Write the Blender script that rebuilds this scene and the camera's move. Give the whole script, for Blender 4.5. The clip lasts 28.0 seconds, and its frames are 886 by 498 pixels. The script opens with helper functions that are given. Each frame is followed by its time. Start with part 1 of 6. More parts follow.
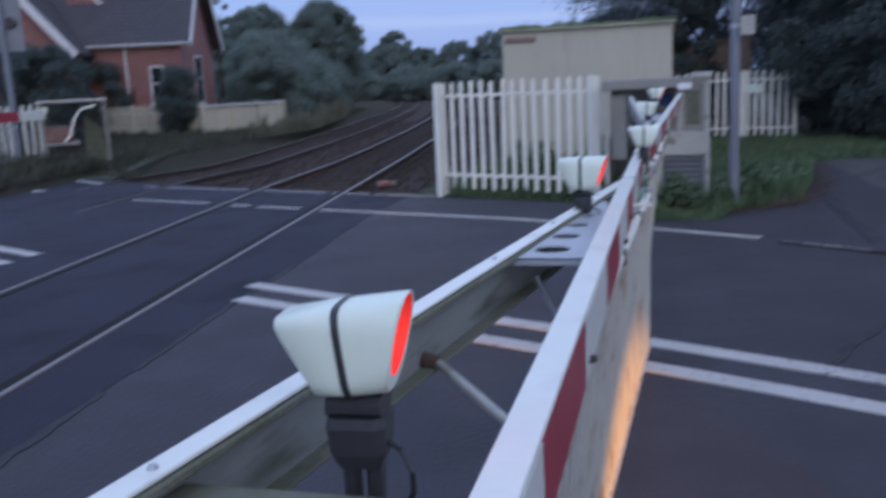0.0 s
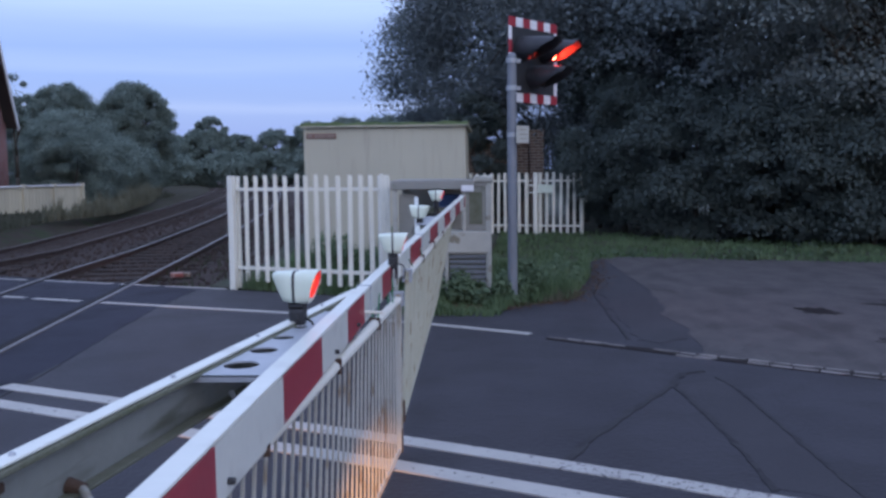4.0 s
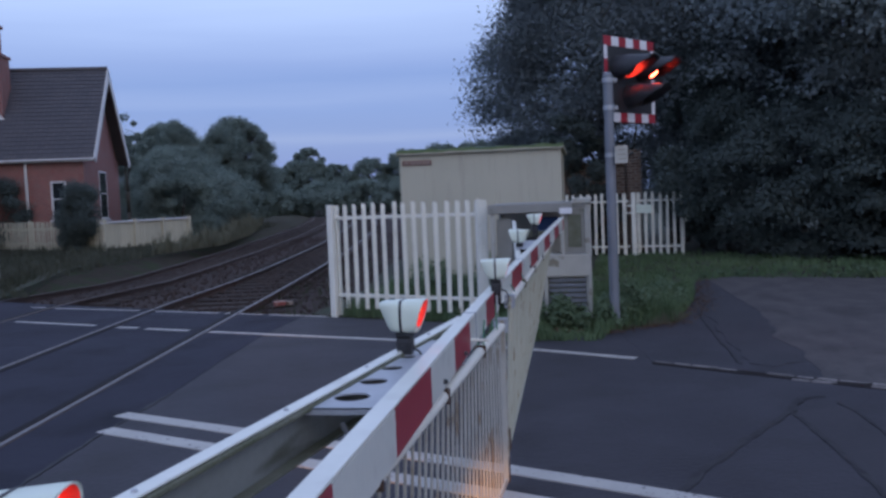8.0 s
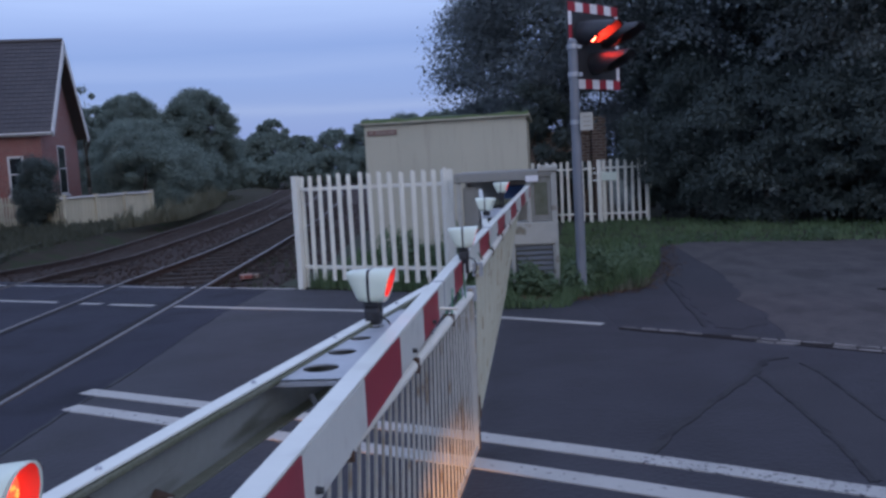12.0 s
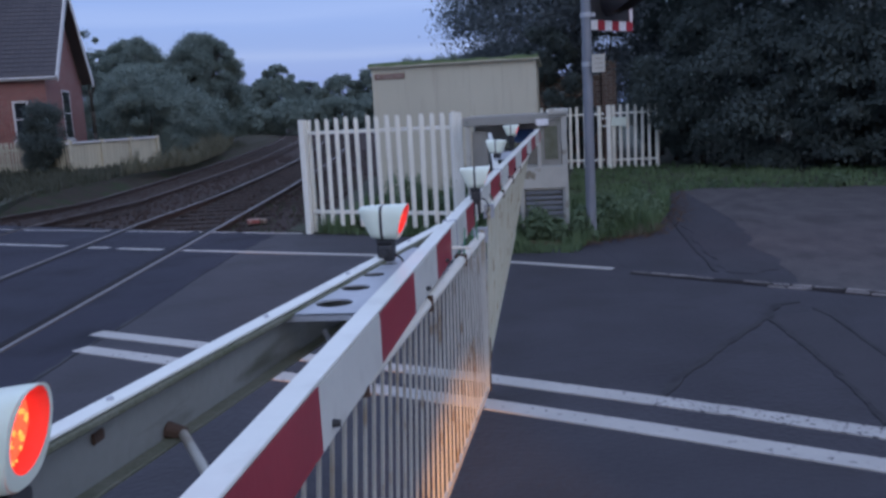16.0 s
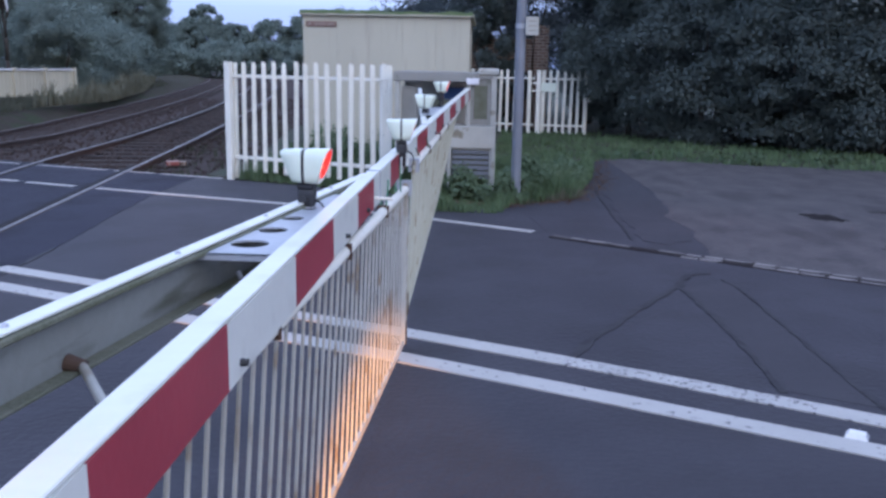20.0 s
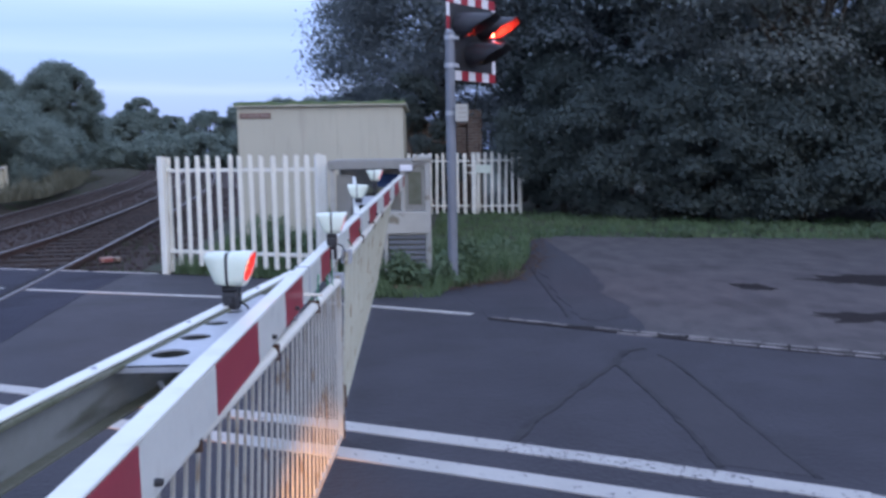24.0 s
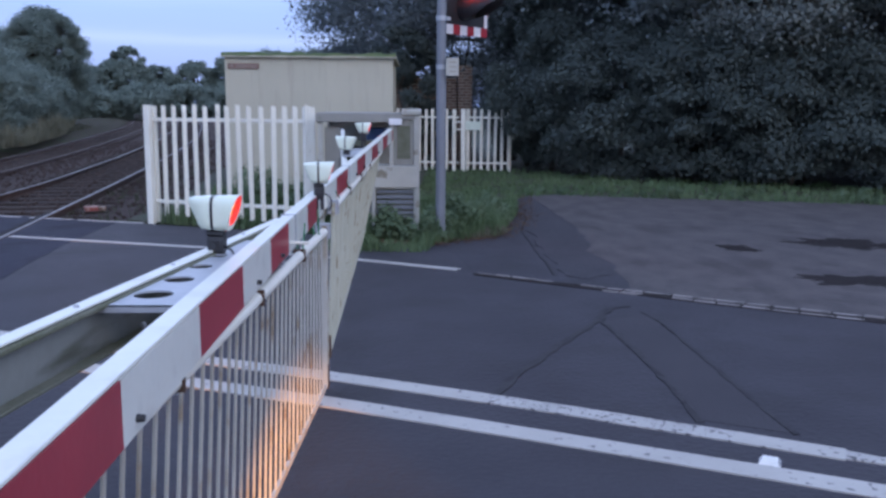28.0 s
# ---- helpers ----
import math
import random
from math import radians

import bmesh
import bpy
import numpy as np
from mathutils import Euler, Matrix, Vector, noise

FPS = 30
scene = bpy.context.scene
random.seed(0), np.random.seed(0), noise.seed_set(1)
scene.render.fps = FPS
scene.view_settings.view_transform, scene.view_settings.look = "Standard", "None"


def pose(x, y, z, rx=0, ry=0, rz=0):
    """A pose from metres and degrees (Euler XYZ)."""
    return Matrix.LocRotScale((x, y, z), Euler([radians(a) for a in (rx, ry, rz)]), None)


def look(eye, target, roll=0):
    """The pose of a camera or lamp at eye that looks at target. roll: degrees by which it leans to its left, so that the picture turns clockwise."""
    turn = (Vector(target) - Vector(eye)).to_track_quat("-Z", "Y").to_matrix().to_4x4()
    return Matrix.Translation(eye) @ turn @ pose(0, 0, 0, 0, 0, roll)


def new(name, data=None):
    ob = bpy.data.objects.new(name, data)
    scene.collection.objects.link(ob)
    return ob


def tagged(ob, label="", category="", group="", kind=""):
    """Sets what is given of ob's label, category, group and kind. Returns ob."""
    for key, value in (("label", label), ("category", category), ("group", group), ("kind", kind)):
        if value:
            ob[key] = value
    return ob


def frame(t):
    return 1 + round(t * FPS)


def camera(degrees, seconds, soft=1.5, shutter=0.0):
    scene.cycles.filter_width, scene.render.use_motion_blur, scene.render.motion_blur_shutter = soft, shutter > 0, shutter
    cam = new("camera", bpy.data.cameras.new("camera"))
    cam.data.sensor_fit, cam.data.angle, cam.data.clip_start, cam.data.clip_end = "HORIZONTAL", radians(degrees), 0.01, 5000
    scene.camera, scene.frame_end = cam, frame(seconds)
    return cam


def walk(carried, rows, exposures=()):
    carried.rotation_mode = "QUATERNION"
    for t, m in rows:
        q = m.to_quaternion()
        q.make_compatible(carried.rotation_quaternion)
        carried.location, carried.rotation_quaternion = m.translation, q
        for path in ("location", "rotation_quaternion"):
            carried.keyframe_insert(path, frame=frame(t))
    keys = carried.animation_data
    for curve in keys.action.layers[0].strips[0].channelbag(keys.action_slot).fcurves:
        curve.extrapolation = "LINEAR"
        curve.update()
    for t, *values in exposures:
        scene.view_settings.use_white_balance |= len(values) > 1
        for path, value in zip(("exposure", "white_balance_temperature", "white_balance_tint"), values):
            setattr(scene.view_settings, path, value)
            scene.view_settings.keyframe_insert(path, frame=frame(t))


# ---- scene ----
cam = camera(53.5, 28.0, soft=2.8, shutter=0.5)
PATH = [
    (0, (0.166, 0.034, 1.482), (-0.342, 1.932, 1.112), -2.8),
    (0.2, (0.166, 0.068, 1.475), (-0.415, 1.935, 1.057), -3.0),
    (0.5, (0.2, 0.084, 1.469), (-0.29, 1.99, 1.115), -2.1),
    (0.8, (0.255, 0.11, 1.463), (-0.105, 2.047, 1.12), -1.6),
    (1, (0.312, 0.14, 1.463), (0.068, 2.106, 1.182), 0.4),
    (1.2, (0.38, 0.185, 1.453), (0.233, 2.157, 1.153), 2.1),
    (1.5, (0.495, 0.107, 1.478), (0.493, 2.085, 1.184), -0.2),
    (1.7, (0.56, 0.068, 1.508), (0.603, 2.043, 1.195), -0.0),
    (2, (0.571, 0.079, 1.507), (0.718, 2.027, 1.079), 3.7),
    (2.2, (0.547, 0.049, 1.514), (0.614, 2.004, 1.096), 2.4),
    (2.5, (0.516, 0.014, 1.542), (0.415, 1.99, 1.249), 0.7),
    (3, (0.509, 0.003, 1.543), (0.442, 1.991, 1.335), 0.9),
    (3.5, (0.517, -0.018, 1.561), (0.435, 1.97, 1.361), -0.2),
    (5.5, (0.5, -0.015, 1.57), (0.336, 1.976, 1.468), -0.5),
    (6, (0.485, -0.003, 1.581), (0.251, 1.981, 1.496), -1.4),
    (6.5, (0.483, 0.003, 1.582), (0.18, 1.979, 1.494), -1.5),
    (7, (0.486, 0.006, 1.577), (0.164, 1.978, 1.477), -1.3),
    (7.5, (0.479, 0.014, 1.578), (0.133, 1.982, 1.481), -1.7),
    (8, (0.473, 0.036, 1.57), (0.156, 2.007, 1.446), -2.4),
    (8.5, (0.472, 0.037, 1.574), (0.194, 2.013, 1.433), -2.4),
    (9, (0.471, 0.032, 1.577), (0.194, 2.008, 1.442), -2.2),
    (9.5, (0.473, 0.037, 1.576), (0.198, 2.013, 1.428), -2.5),
    (10, (0.47, 0.044, 1.572), (0.187, 2.018, 1.418), -2.6),
    (10.5, (0.464, 0.043, 1.569), (0.182, 2.016, 1.403), -2.6),
    (11, (0.465, 0.054, 1.568), (0.216, 2.032, 1.403), -2.3),
    (11.5, (0.468, 0.061, 1.562), (0.223, 2.037, 1.371), -2.5),
    (12, (0.467, 0.063, 1.561), (0.222, 2.038, 1.366), -3.2),
    (12.5, (0.472, 0.064, 1.561), (0.256, 2.042, 1.358), -3.0),
    (14.5, (0.472, 0.096, 1.55), (0.329, 2.08, 1.346), -3.2),
    (15, (0.469, 0.093, 1.545), (0.29, 2.072, 1.318), -3.1),
    (15.5, (0.467, 0.087, 1.537), (0.195, 2.053, 1.297), -2.6),
    (16, (0.433, 0.116, 1.519), (0.169, 2.074, 1.207), -3.1),
    (16.3, (0.413, 0.096, 1.523), (0.135, 2.046, 1.178), -1.6),
    (16.5, (0.404, 0.128, 1.517), (0.149, 2.081, 1.171), -1.3),
    (17, (0.421, 0.123, 1.516), (0.284, 2.084, 1.152), 0.7),
    (17.5, (0.457, 0.12, 1.511), (0.457, 2.087, 1.151), 0.7),
    (18, (0.472, 0.128, 1.503), (0.521, 2.089, 1.115), 0.4),
    (18.5, (0.47, 0.133, 1.498), (0.503, 2.092, 1.099), 0.7),
    (19, (0.458, 0.143, 1.49), (0.458, 2.1, 1.075), 0.8),
    (19.5, (0.447, 0.137, 1.494), (0.389, 2.096, 1.097), 0.6),
    (20, (0.437, 0.132, 1.493), (0.348, 2.088, 1.084), 1.1),
    (20.5, (0.425, 0.13, 1.49), (0.322, 2.083, 1.069), 1.4),
    (21, (0.454, 0.128, 1.502), (0.484, 2.091, 1.121), 1.2),
    (21.5, (0.474, 0.126, 1.495), (0.583, 2.087, 1.114), 2.6),
    (23.5, (0.511, 0.121, 1.52), (0.625, 2.087, 1.17), 0.2),
    (23.7, (0.507, 0.108, 1.534), (0.599, 2.084, 1.242), -0.9),
    (24, (0.495, 0.114, 1.541), (0.532, 2.101, 1.313), -0.9),
    (24.5, (0.48, 0.095, 1.548), (0.447, 2.089, 1.398), -0.0),
    (25, (0.481, 0.093, 1.549), (0.399, 2.088, 1.432), -0.5),
    (25.5, (0.485, 0.09, 1.546), (0.425, 2.082, 1.387), 0.2),
    (26, (0.487, 0.084, 1.543), (0.478, 2.074, 1.339), 1.2),
    (26.5, (0.488, 0.104, 1.532), (0.556, 2.087, 1.28), 1.8),
    (27, (0.487, 0.101, 1.524), (0.554, 2.076, 1.216), 1.4),
    (27.5, (0.498, 0.11, 1.521), (0.575, 2.083, 1.2), 0.8),
    (28, (0.497, 0.12, 1.512), (0.562, 2.093, 1.189), 0.4),
]
EXPOSURE = [(0.0, 0.51), (1.0, 0.56), (1.5, 0.86), (2.0, 1.26), (2.5, 1.06), (3.0, 0.81), (4.5, 0.61), (6.0, 0.58), (7.0, 0.26), (8.0, 0.20), (12.0, 0.25), (15.0, 0.33), (16.0, 0.38), (17.0, 0.66), (18.0, 1.13), (20.0, 1.13), (22.5, 1.11), (25.0, 1.0), (26.0, 0.99), (28.0, 0.91)]
walk(cam, [(t, look(eye, target, roll)) for t, eye, target, roll in PATH], EXPOSURE)

# ---- world and light ----
world = bpy.data.worlds.new("dusk_sky")
scene.world = world
world.use_nodes = True
SUN_EL, SUN_ROT = radians(4), radians(150)


def build_sky():
    t = world.node_tree
    n, ln = t.nodes, t.links
    n.clear()
    out, bg = n.new("ShaderNodeOutputWorld"), n.new("ShaderNodeBackground")
    sky = n.new("ShaderNodeTexSky")
    sky.sky_type, sky.sun_disc, sky.sun_elevation, sky.sun_rotation = "NISHITA", False, SUN_EL, SUN_ROT
    dim = n.new("ShaderNodeMixRGB")
    dim.blend_type, dim.inputs[0].default_value, dim.inputs[2].default_value = "MULTIPLY", 1.0, (0.09, 0.10, 0.12, 1)
    co, sep = n.new("ShaderNodeTexCoord"), n.new("ShaderNodeSeparateXYZ")
    ln.new(co.outputs["Generated"], sep.inputs[0])
    # evening cloud sheet: pale above, bluer bands low down
    ramp = n.new("ShaderNodeValToRGB")
    e = ramp.color_ramp.elements
    e[0].position, e[0].color = 0.0, (0.132, 0.206, 0.45, 1)
    e[1].position, e[1].color = 1.0, (0.25, 0.34, 0.62, 1)
    for pos, col in ((0.035, (0.130, 0.200, 0.446, 1)), (0.058, (0.145, 0.215, 0.458, 1)), (0.068, (0.184, 0.252, 0.481, 1)), (0.080, (0.141, 0.212, 0.458, 1)), (0.098, (0.145, 0.218, 0.470, 1)), (0.110, (0.174, 0.246, 0.493, 1)), (0.126, (0.145, 0.218, 0.470, 1)), (0.150, (0.184, 0.256, 0.509, 1)), (0.22, (0.323, 0.418, 0.684, 1)), (0.34, (0.440, 0.540, 0.830, 1)), (0.55, (0.440, 0.540, 0.860, 1))):
        k = e.new(pos)
        k.color = col
    stretch = n.new("ShaderNodeMapping")
    stretch.inputs["Scale"].default_value = (1.3, 1.3, 16)
    ln.new(co.outputs["Generated"], stretch.inputs[0])
    cloud = n.new("ShaderNodeTexNoise")
    cloud.inputs["Scale"].default_value, cloud.inputs["Detail"].default_value = 2.2, 6
    ln.new(stretch.outputs[0], cloud.inputs["Vector"])
    shift = n.new("ShaderNodeMath")
    shift.operation, shift.inputs[1].default_value, shift.inputs[2].default_value = "MULTIPLY_ADD", 0.036, -0.018
    ln.new(cloud.outputs[0], shift.inputs[0])
    add = n.new("ShaderNodeMath")
    ln.new(sep.outputs[2], add.inputs[0]), ln.new(shift.outputs[0], add.inputs[1])
    ln.new(add.outputs[0], ramp.inputs[0])
    mix = n.new("ShaderNodeMixRGB")
    mix.inputs[0].default_value = 0.85
    ln.new(sky.outputs[0], dim.inputs[1]), ln.new(dim.outputs[0], mix.inputs[1]), ln.new(ramp.outputs[0], mix.inputs[2])
    ln.new(mix.outputs[0], bg.inputs[0])
    bg.inputs[1].default_value = 1.5
    ln.new(bg.outputs[0], out.inputs[0])


build_sky()
sun = new("sun", bpy.data.lights.new("sun", "SUN"))
sun.data.energy, sun.data.angle, sun.data.color = 0.35, radians(40), (1.0, 0.93, 0.86)
sun.matrix_basis = look((8, -14, 9), (0, 0, 0))
# warm spot added off the road: unseen vehicle's dipped headlamp, inferred from skirt glow
unseen_headlamp = new("unseen_headlamp", bpy.data.lights.new("unseen_headlamp", "SPOT"))
unseen_headlamp.data.energy, unseen_headlamp.data.color, unseen_headlamp.data.spot_size, unseen_headlamp.data.spot_blend, unseen_headlamp.data.shadow_soft_size = 5800, (1.0, 0.41, 0.06), radians(7.8), 0.7, 0.05
unseen_headlamp.matrix_basis = look((4.6, -5.5, 0.65), (0.0, 3.45, -0.16))

# ---- materials ----


def mat(name, a, b=None, rough=0.7, metal=0.0, scale=6.0, fine=90.0, bump=0.15, spec=0.5, rnd=0.0, wear=None, stretch=(1, 1, 1), emit=None, island=False, streak=None, shift=False):
    """A surface that varies from colour a to colour b at two scales, with fine relief. wear: (colour, threshold, scale, softness) for chips and stains."""
    m = bpy.data.materials.new(name)
    m.use_nodes = True
    t = m.node_tree
    n, ln = t.nodes, t.links
    p = n["Principled BSDF"]
    p.inputs["Roughness"].default_value, p.inputs["Metallic"].default_value = rough, metal
    p.inputs["Specular IOR Level"].default_value = spec
    b = b or tuple(c * 0.75 for c in a)
    co, mp = n.new("ShaderNodeTexCoord"), n.new("ShaderNodeMapping")
    mp.inputs["Scale"].default_value = stretch
    here = co.outputs["Object"]
    if shift:
        # each piece takes its own stretch of the pattern
        who, far, add = n.new("ShaderNodeObjectInfo"), n.new("ShaderNodeMath"), n.new("ShaderNodeVectorMath")
        far.operation, far.inputs[1].default_value = "MULTIPLY", 57.0
        ln.new(who.outputs["Random"], far.inputs[0])
        ln.new(here, add.inputs[0]), ln.new(far.outputs[0], add.inputs[1])
        here = add.outputs[0]
    ln.new(here, mp.inputs[0])

    def tex(s, detail=4):
        x = n.new("ShaderNodeTexNoise")
        x.inputs["Scale"].default_value, x.inputs["Detail"].default_value = s, detail
        ln.new(mp.outputs[0], x.inputs["Vector"])
        return x

    big, small = tex(scale), tex(fine, 3)
    sm = n.new("ShaderNodeMath")
    sm.operation, sm.inputs[1].default_value = "MULTIPLY_ADD", 0.45
    ln.new(small.outputs[0], sm.inputs[0])
    bigc = n.new("ShaderNodeMath")
    bigc.operation, bigc.inputs[1].default_value, bigc.inputs[2].default_value = "MULTIPLY_ADD", 1.5, -0.52
    ln.new(big.outputs[0], bigc.inputs[0])
    ln.new(bigc.outputs[0], sm.inputs[2])
    last = sm
    if rnd or island:
        ob = n.new("ShaderNodeNewGeometry" if island else "ShaderNodeObjectInfo")
        r = n.new("ShaderNodeMath")
        r.operation, r.inputs[1].default_value = "MULTIPLY_ADD", rnd
        ln.new(ob.outputs["Random Per Island" if island else "Random"], r.inputs[0])
        ln.new(sm.outputs[0], r.inputs[2])
        sub = n.new("ShaderNodeMath")
        sub.inputs[1].default_value = -rnd / 2
        ln.new(r.outputs[0], sub.inputs[0])
        last = sub
    mix = n.new("ShaderNodeMixRGB")
    mix.inputs[1].default_value, mix.inputs[2].default_value = (*a, 1), (*b, 1)
    mix.use_clamp = True
    ln.new(last.outputs[0], mix.inputs[0])
    col = mix
    if wear:
        wt = tex(wear[2], 8)
        if streak:
            mw = n.new("ShaderNodeMapping")
            mw.inputs["Scale"].default_value = streak
            ln.new(here, mw.inputs[0])
            ln.new(mw.outputs[0], wt.inputs["Vector"])
        wr = n.new("ShaderNodeValToRGB")
        wr.color_ramp.elements[0].position, wr.color_ramp.elements[1].position = wear[1], wear[1] + (wear[3] if len(wear) > 3 else 0.06)
        ln.new(wt.outputs[0], wr.inputs[0])
        mx = n.new("ShaderNodeMixRGB")
        mx.inputs[2].default_value = (*wear[0], 1)
        ln.new(wr.outputs[0], mx.inputs[0]), ln.new(mix.outputs[0], mx.inputs[1])
        col = mx
    ln.new(col.outputs[0], p.inputs["Base Color"])
    if bump:
        bp = n.new("ShaderNodeBump")
        bp.inputs["Strength"].default_value, bp.inputs["Distance"].default_value = bump, 0.01
        ln.new(small.outputs[0], bp.inputs["Height"])
        ln.new(bp.outputs[0], p.inputs["Normal"])
    if emit:
        p.inputs["Emission Color"].default_value, p.inputs["Emission Strength"].default_value = (*emit[0], 1), emit[1]
    return m


def leaf_mat(name, a, b):
    """Matt leaves that let part of the light through."""
    m = mat(name, a, b, rough=0.75, scale=0.5, fine=6, bump=0, rnd=0.2, island=True, spec=0.2)
    t = m.node_tree
    n, ln = t.nodes, t.links
    p, out = n["Principled BSDF"], n["Material Output"]
    tr, mx = n.new("ShaderNodeBsdfTranslucent"), n.new("ShaderNodeMixShader")
    ln.new(p.inputs["Base Color"].links[0].from_socket, tr.inputs["Color"])
    mx.inputs[0].default_value = 0.33
    ln.new(p.outputs[0], mx.inputs[1]), ln.new(tr.outputs[0], mx.inputs[2])
    ln.new(mx.outputs[0], out.inputs["Surface"])
    return m


def brick_mat(name, a, b, mortar, w, h):
    m = mat(name, a, b, rough=0.9, scale=1.2, fine=60, bump=0)
    t = m.node_tree
    n, ln = t.nodes, t.links
    p = n["Principled BSDF"]
    src = p.inputs["Base Color"].links[0].from_socket
    co, sep, add, mp = n.new("ShaderNodeTexCoord"), n.new("ShaderNodeSeparateXYZ"), n.new("ShaderNodeMath"), n.new("ShaderNodeCombineXYZ")
    ln.new(co.outputs["Object"], sep.inputs[0])
    ln.new(sep.outputs[0], add.inputs[0]), ln.new(sep.outputs[1], add.inputs[1])
    ln.new(add.outputs[0], mp.inputs[0]), ln.new(sep.outputs[2], mp.inputs[1])
    bt = n.new("ShaderNodeTexBrick")
    bt.inputs["Scale"].default_value, bt.inputs["Mortar Size"].default_value = 1.0, 0.012
    bt.inputs["Brick Width"].default_value, bt.inputs["Row Height"].default_value = w, h
    bt.inputs["Color2"].default_value = (*[c * 0.8 for c in b], 1)
    bt.inputs["Mortar"].default_value = (*mortar, 1)
    ln.new(mp.outputs[0], bt.inputs["Vector"]), ln.new(src, bt.inputs["Color1"])
    ln.new(bt.outputs[0], p.inputs["Base Color"])
    bp = n.new("ShaderNodeBump")
    bp.inputs["Strength"].default_value = 0.4
    bp.invert = True
    ln.new(bt.outputs["Fac"], bp.inputs["Height"]), ln.new(bp.outputs[0], p.inputs["Normal"])
    return m


ASPHALT = mat("asphalt", (0.0178, 0.0170, 0.0234), (0.0415, 0.0402, 0.0500), rough=0.85, scale=1.3, fine=30, bump=0.8, wear=((0.0215, 0.0205, 0.0258), 0.50, 1.7, 0.2))
DECK = mat("deck_asphalt", (0.0190, 0.0196, 0.0305), (0.0385, 0.0397, 0.0565), rough=0.85, scale=0.7, fine=36, bump=0.7, spec=0.15, wear=((0.014, 0.015, 0.022), 0.48, 1.4, 0.25))
OLD_TAR = mat("old_tarmac", (0.032, 0.029, 0.032), (0.090, 0.079, 0.077), rough=0.88, scale=3.6, fine=22, bump=0.9, wear=((0.036, 0.031, 0.032), 0.53, 1.9, 0.14), stretch=(1, 0.6, 1))
PATCH = mat("newer_tarmac", (0.022, 0.021, 0.027), (0.037, 0.035, 0.042), rough=0.85, scale=1.5, fine=70, bump=0.6)
SEAM = mat("bitumen_seam", (0.018, 0.018, 0.022), (0.044, 0.043, 0.047), rough=0.75, scale=5, fine=30, bump=0.3, spec=0.2, wear=((0.040, 0.039, 0.043), 0.46, 9, 0.12))
LINE = mat("road_paint", (0.44, 0.425, 0.395), (0.315, 0.305, 0.285), rough=0.75, scale=2, fine=70, bump=0.4, wear=((0.12, 0.12, 0.125), 0.62, 22.0))
WORN_LINE = mat("worn_road_paint", (0.43, 0.415, 0.39), (0.29, 0.285, 0.27), rough=0.8, scale=3, fine=70, bump=0.4, wear=((0.075, 0.073, 0.078), 0.555, 38.0, 0.09))
WHITE = mat("white_gloss_paint", (0.668, 0.677, 0.618), (0.565, 0.574, 0.525), rough=0.35, scale=5, fine=40, bump=0.05, wear=((0.42, 0.41, 0.37), 0.58, 6, 0.25), shift=True)
RED = mat("red_reflective_paint", (0.34, 0.045, 0.062), (0.27, 0.035, 0.05), rough=0.4, scale=6, fine=50, bump=0.05, wear=((0.5, 0.42, 0.40), 0.76, 22), shift=True)
CHANNEL = mat("weathered_white_steel", (0.235, 0.245, 0.240), (0.165, 0.172, 0.160), rough=0.7, scale=2.6, fine=40, bump=0.3, wear=((0.065, 0.068, 0.045), 0.52, 2.2, 0.2), streak=(3, 1.2, 7))
MOSS = mat("mossy_flange", (0.075, 0.085, 0.045), (0.17, 0.168, 0.135), rough=0.85, scale=9, fine=80, bump=0.5)
GALV = mat("galvanised_steel", (0.40, 0.42, 0.45), (0.30, 0.32, 0.35), rough=0.5, metal=0.35, scale=8, fine=60, bump=0.1)
POLE_M = mat("grey_pole_paint", (0.194, 0.209, 0.238), (0.144, 0.158, 0.180), rough=0.5, metal=0.2, scale=4, fine=40, bump=0.1)
BAR = mat("skirt_bar_aluminium", (0.461, 0.456, 0.410), (0.313, 0.304, 0.266), rough=0.5, metal=0.15, scale=7, fine=50, bump=0.1, wear=((0.25, 0.19, 0.12), 0.56, 7, 0.15), shift=True)
OLD_BAR = mat("weathered_cream_bars", (0.46, 0.46, 0.37), (0.33, 0.32, 0.24), rough=0.7, scale=4, fine=50, bump=0.2, wear=((0.20, 0.14, 0.08), 0.60, 5), shift=True)
GLOW = mat("lamp_reflector_glow", (0.7, 0.3, 0.06), rough=0.3, bump=0, emit=((1.0, 0.25, 0.04), 1.5))
CORD = mat("green_cord", (0.05, 0.20, 0.10), rough=0.7, bump=0)
RUST = mat("rusty_steel", (0.085, 0.048, 0.032), (0.045, 0.03, 0.024), rough=0.9, scale=12, fine=90, bump=0.5)
BLACK = mat("black_plastic", (0.018, 0.019, 0.022), (0.03, 0.03, 0.034), rough=0.5, scale=10, fine=80, bump=0.1)
HOUSING = mat("white_lamp_plastic", (0.66, 0.72, 0.62), (0.57, 0.63, 0.52), rough=0.4, scale=9, fine=60, bump=0.04, wear=((0.52, 0.53, 0.38), 0.60, 8, 0.2), shift=True)
LENS_RED = mat("lit_red_lens", (0.6, 0.06, 0.03), (0.5, 0.03, 0.02), rough=0.2, scale=30, fine=160, bump=0.6, emit=((1.0, 0.06, 0.025), 2.0))
# red lens glow on the hood lining, put into its base colour
GLOW_LINER = mat("glow_tinted_lining", (0.72, 0.10, 0.08), (0.6, 0.07, 0.06), rough=0.4, scale=12, fine=60, bump=0.05)
BULB_ON = mat("lit_signal_bulb", (0.9, 0.1, 0.03), rough=0.2, bump=0, emit=((1.0, 0.04, 0.02), 75))
LENS_AMBER = mat("dark_amber_lens", (0.10, 0.05, 0.01), rough=0.15, bump=0)
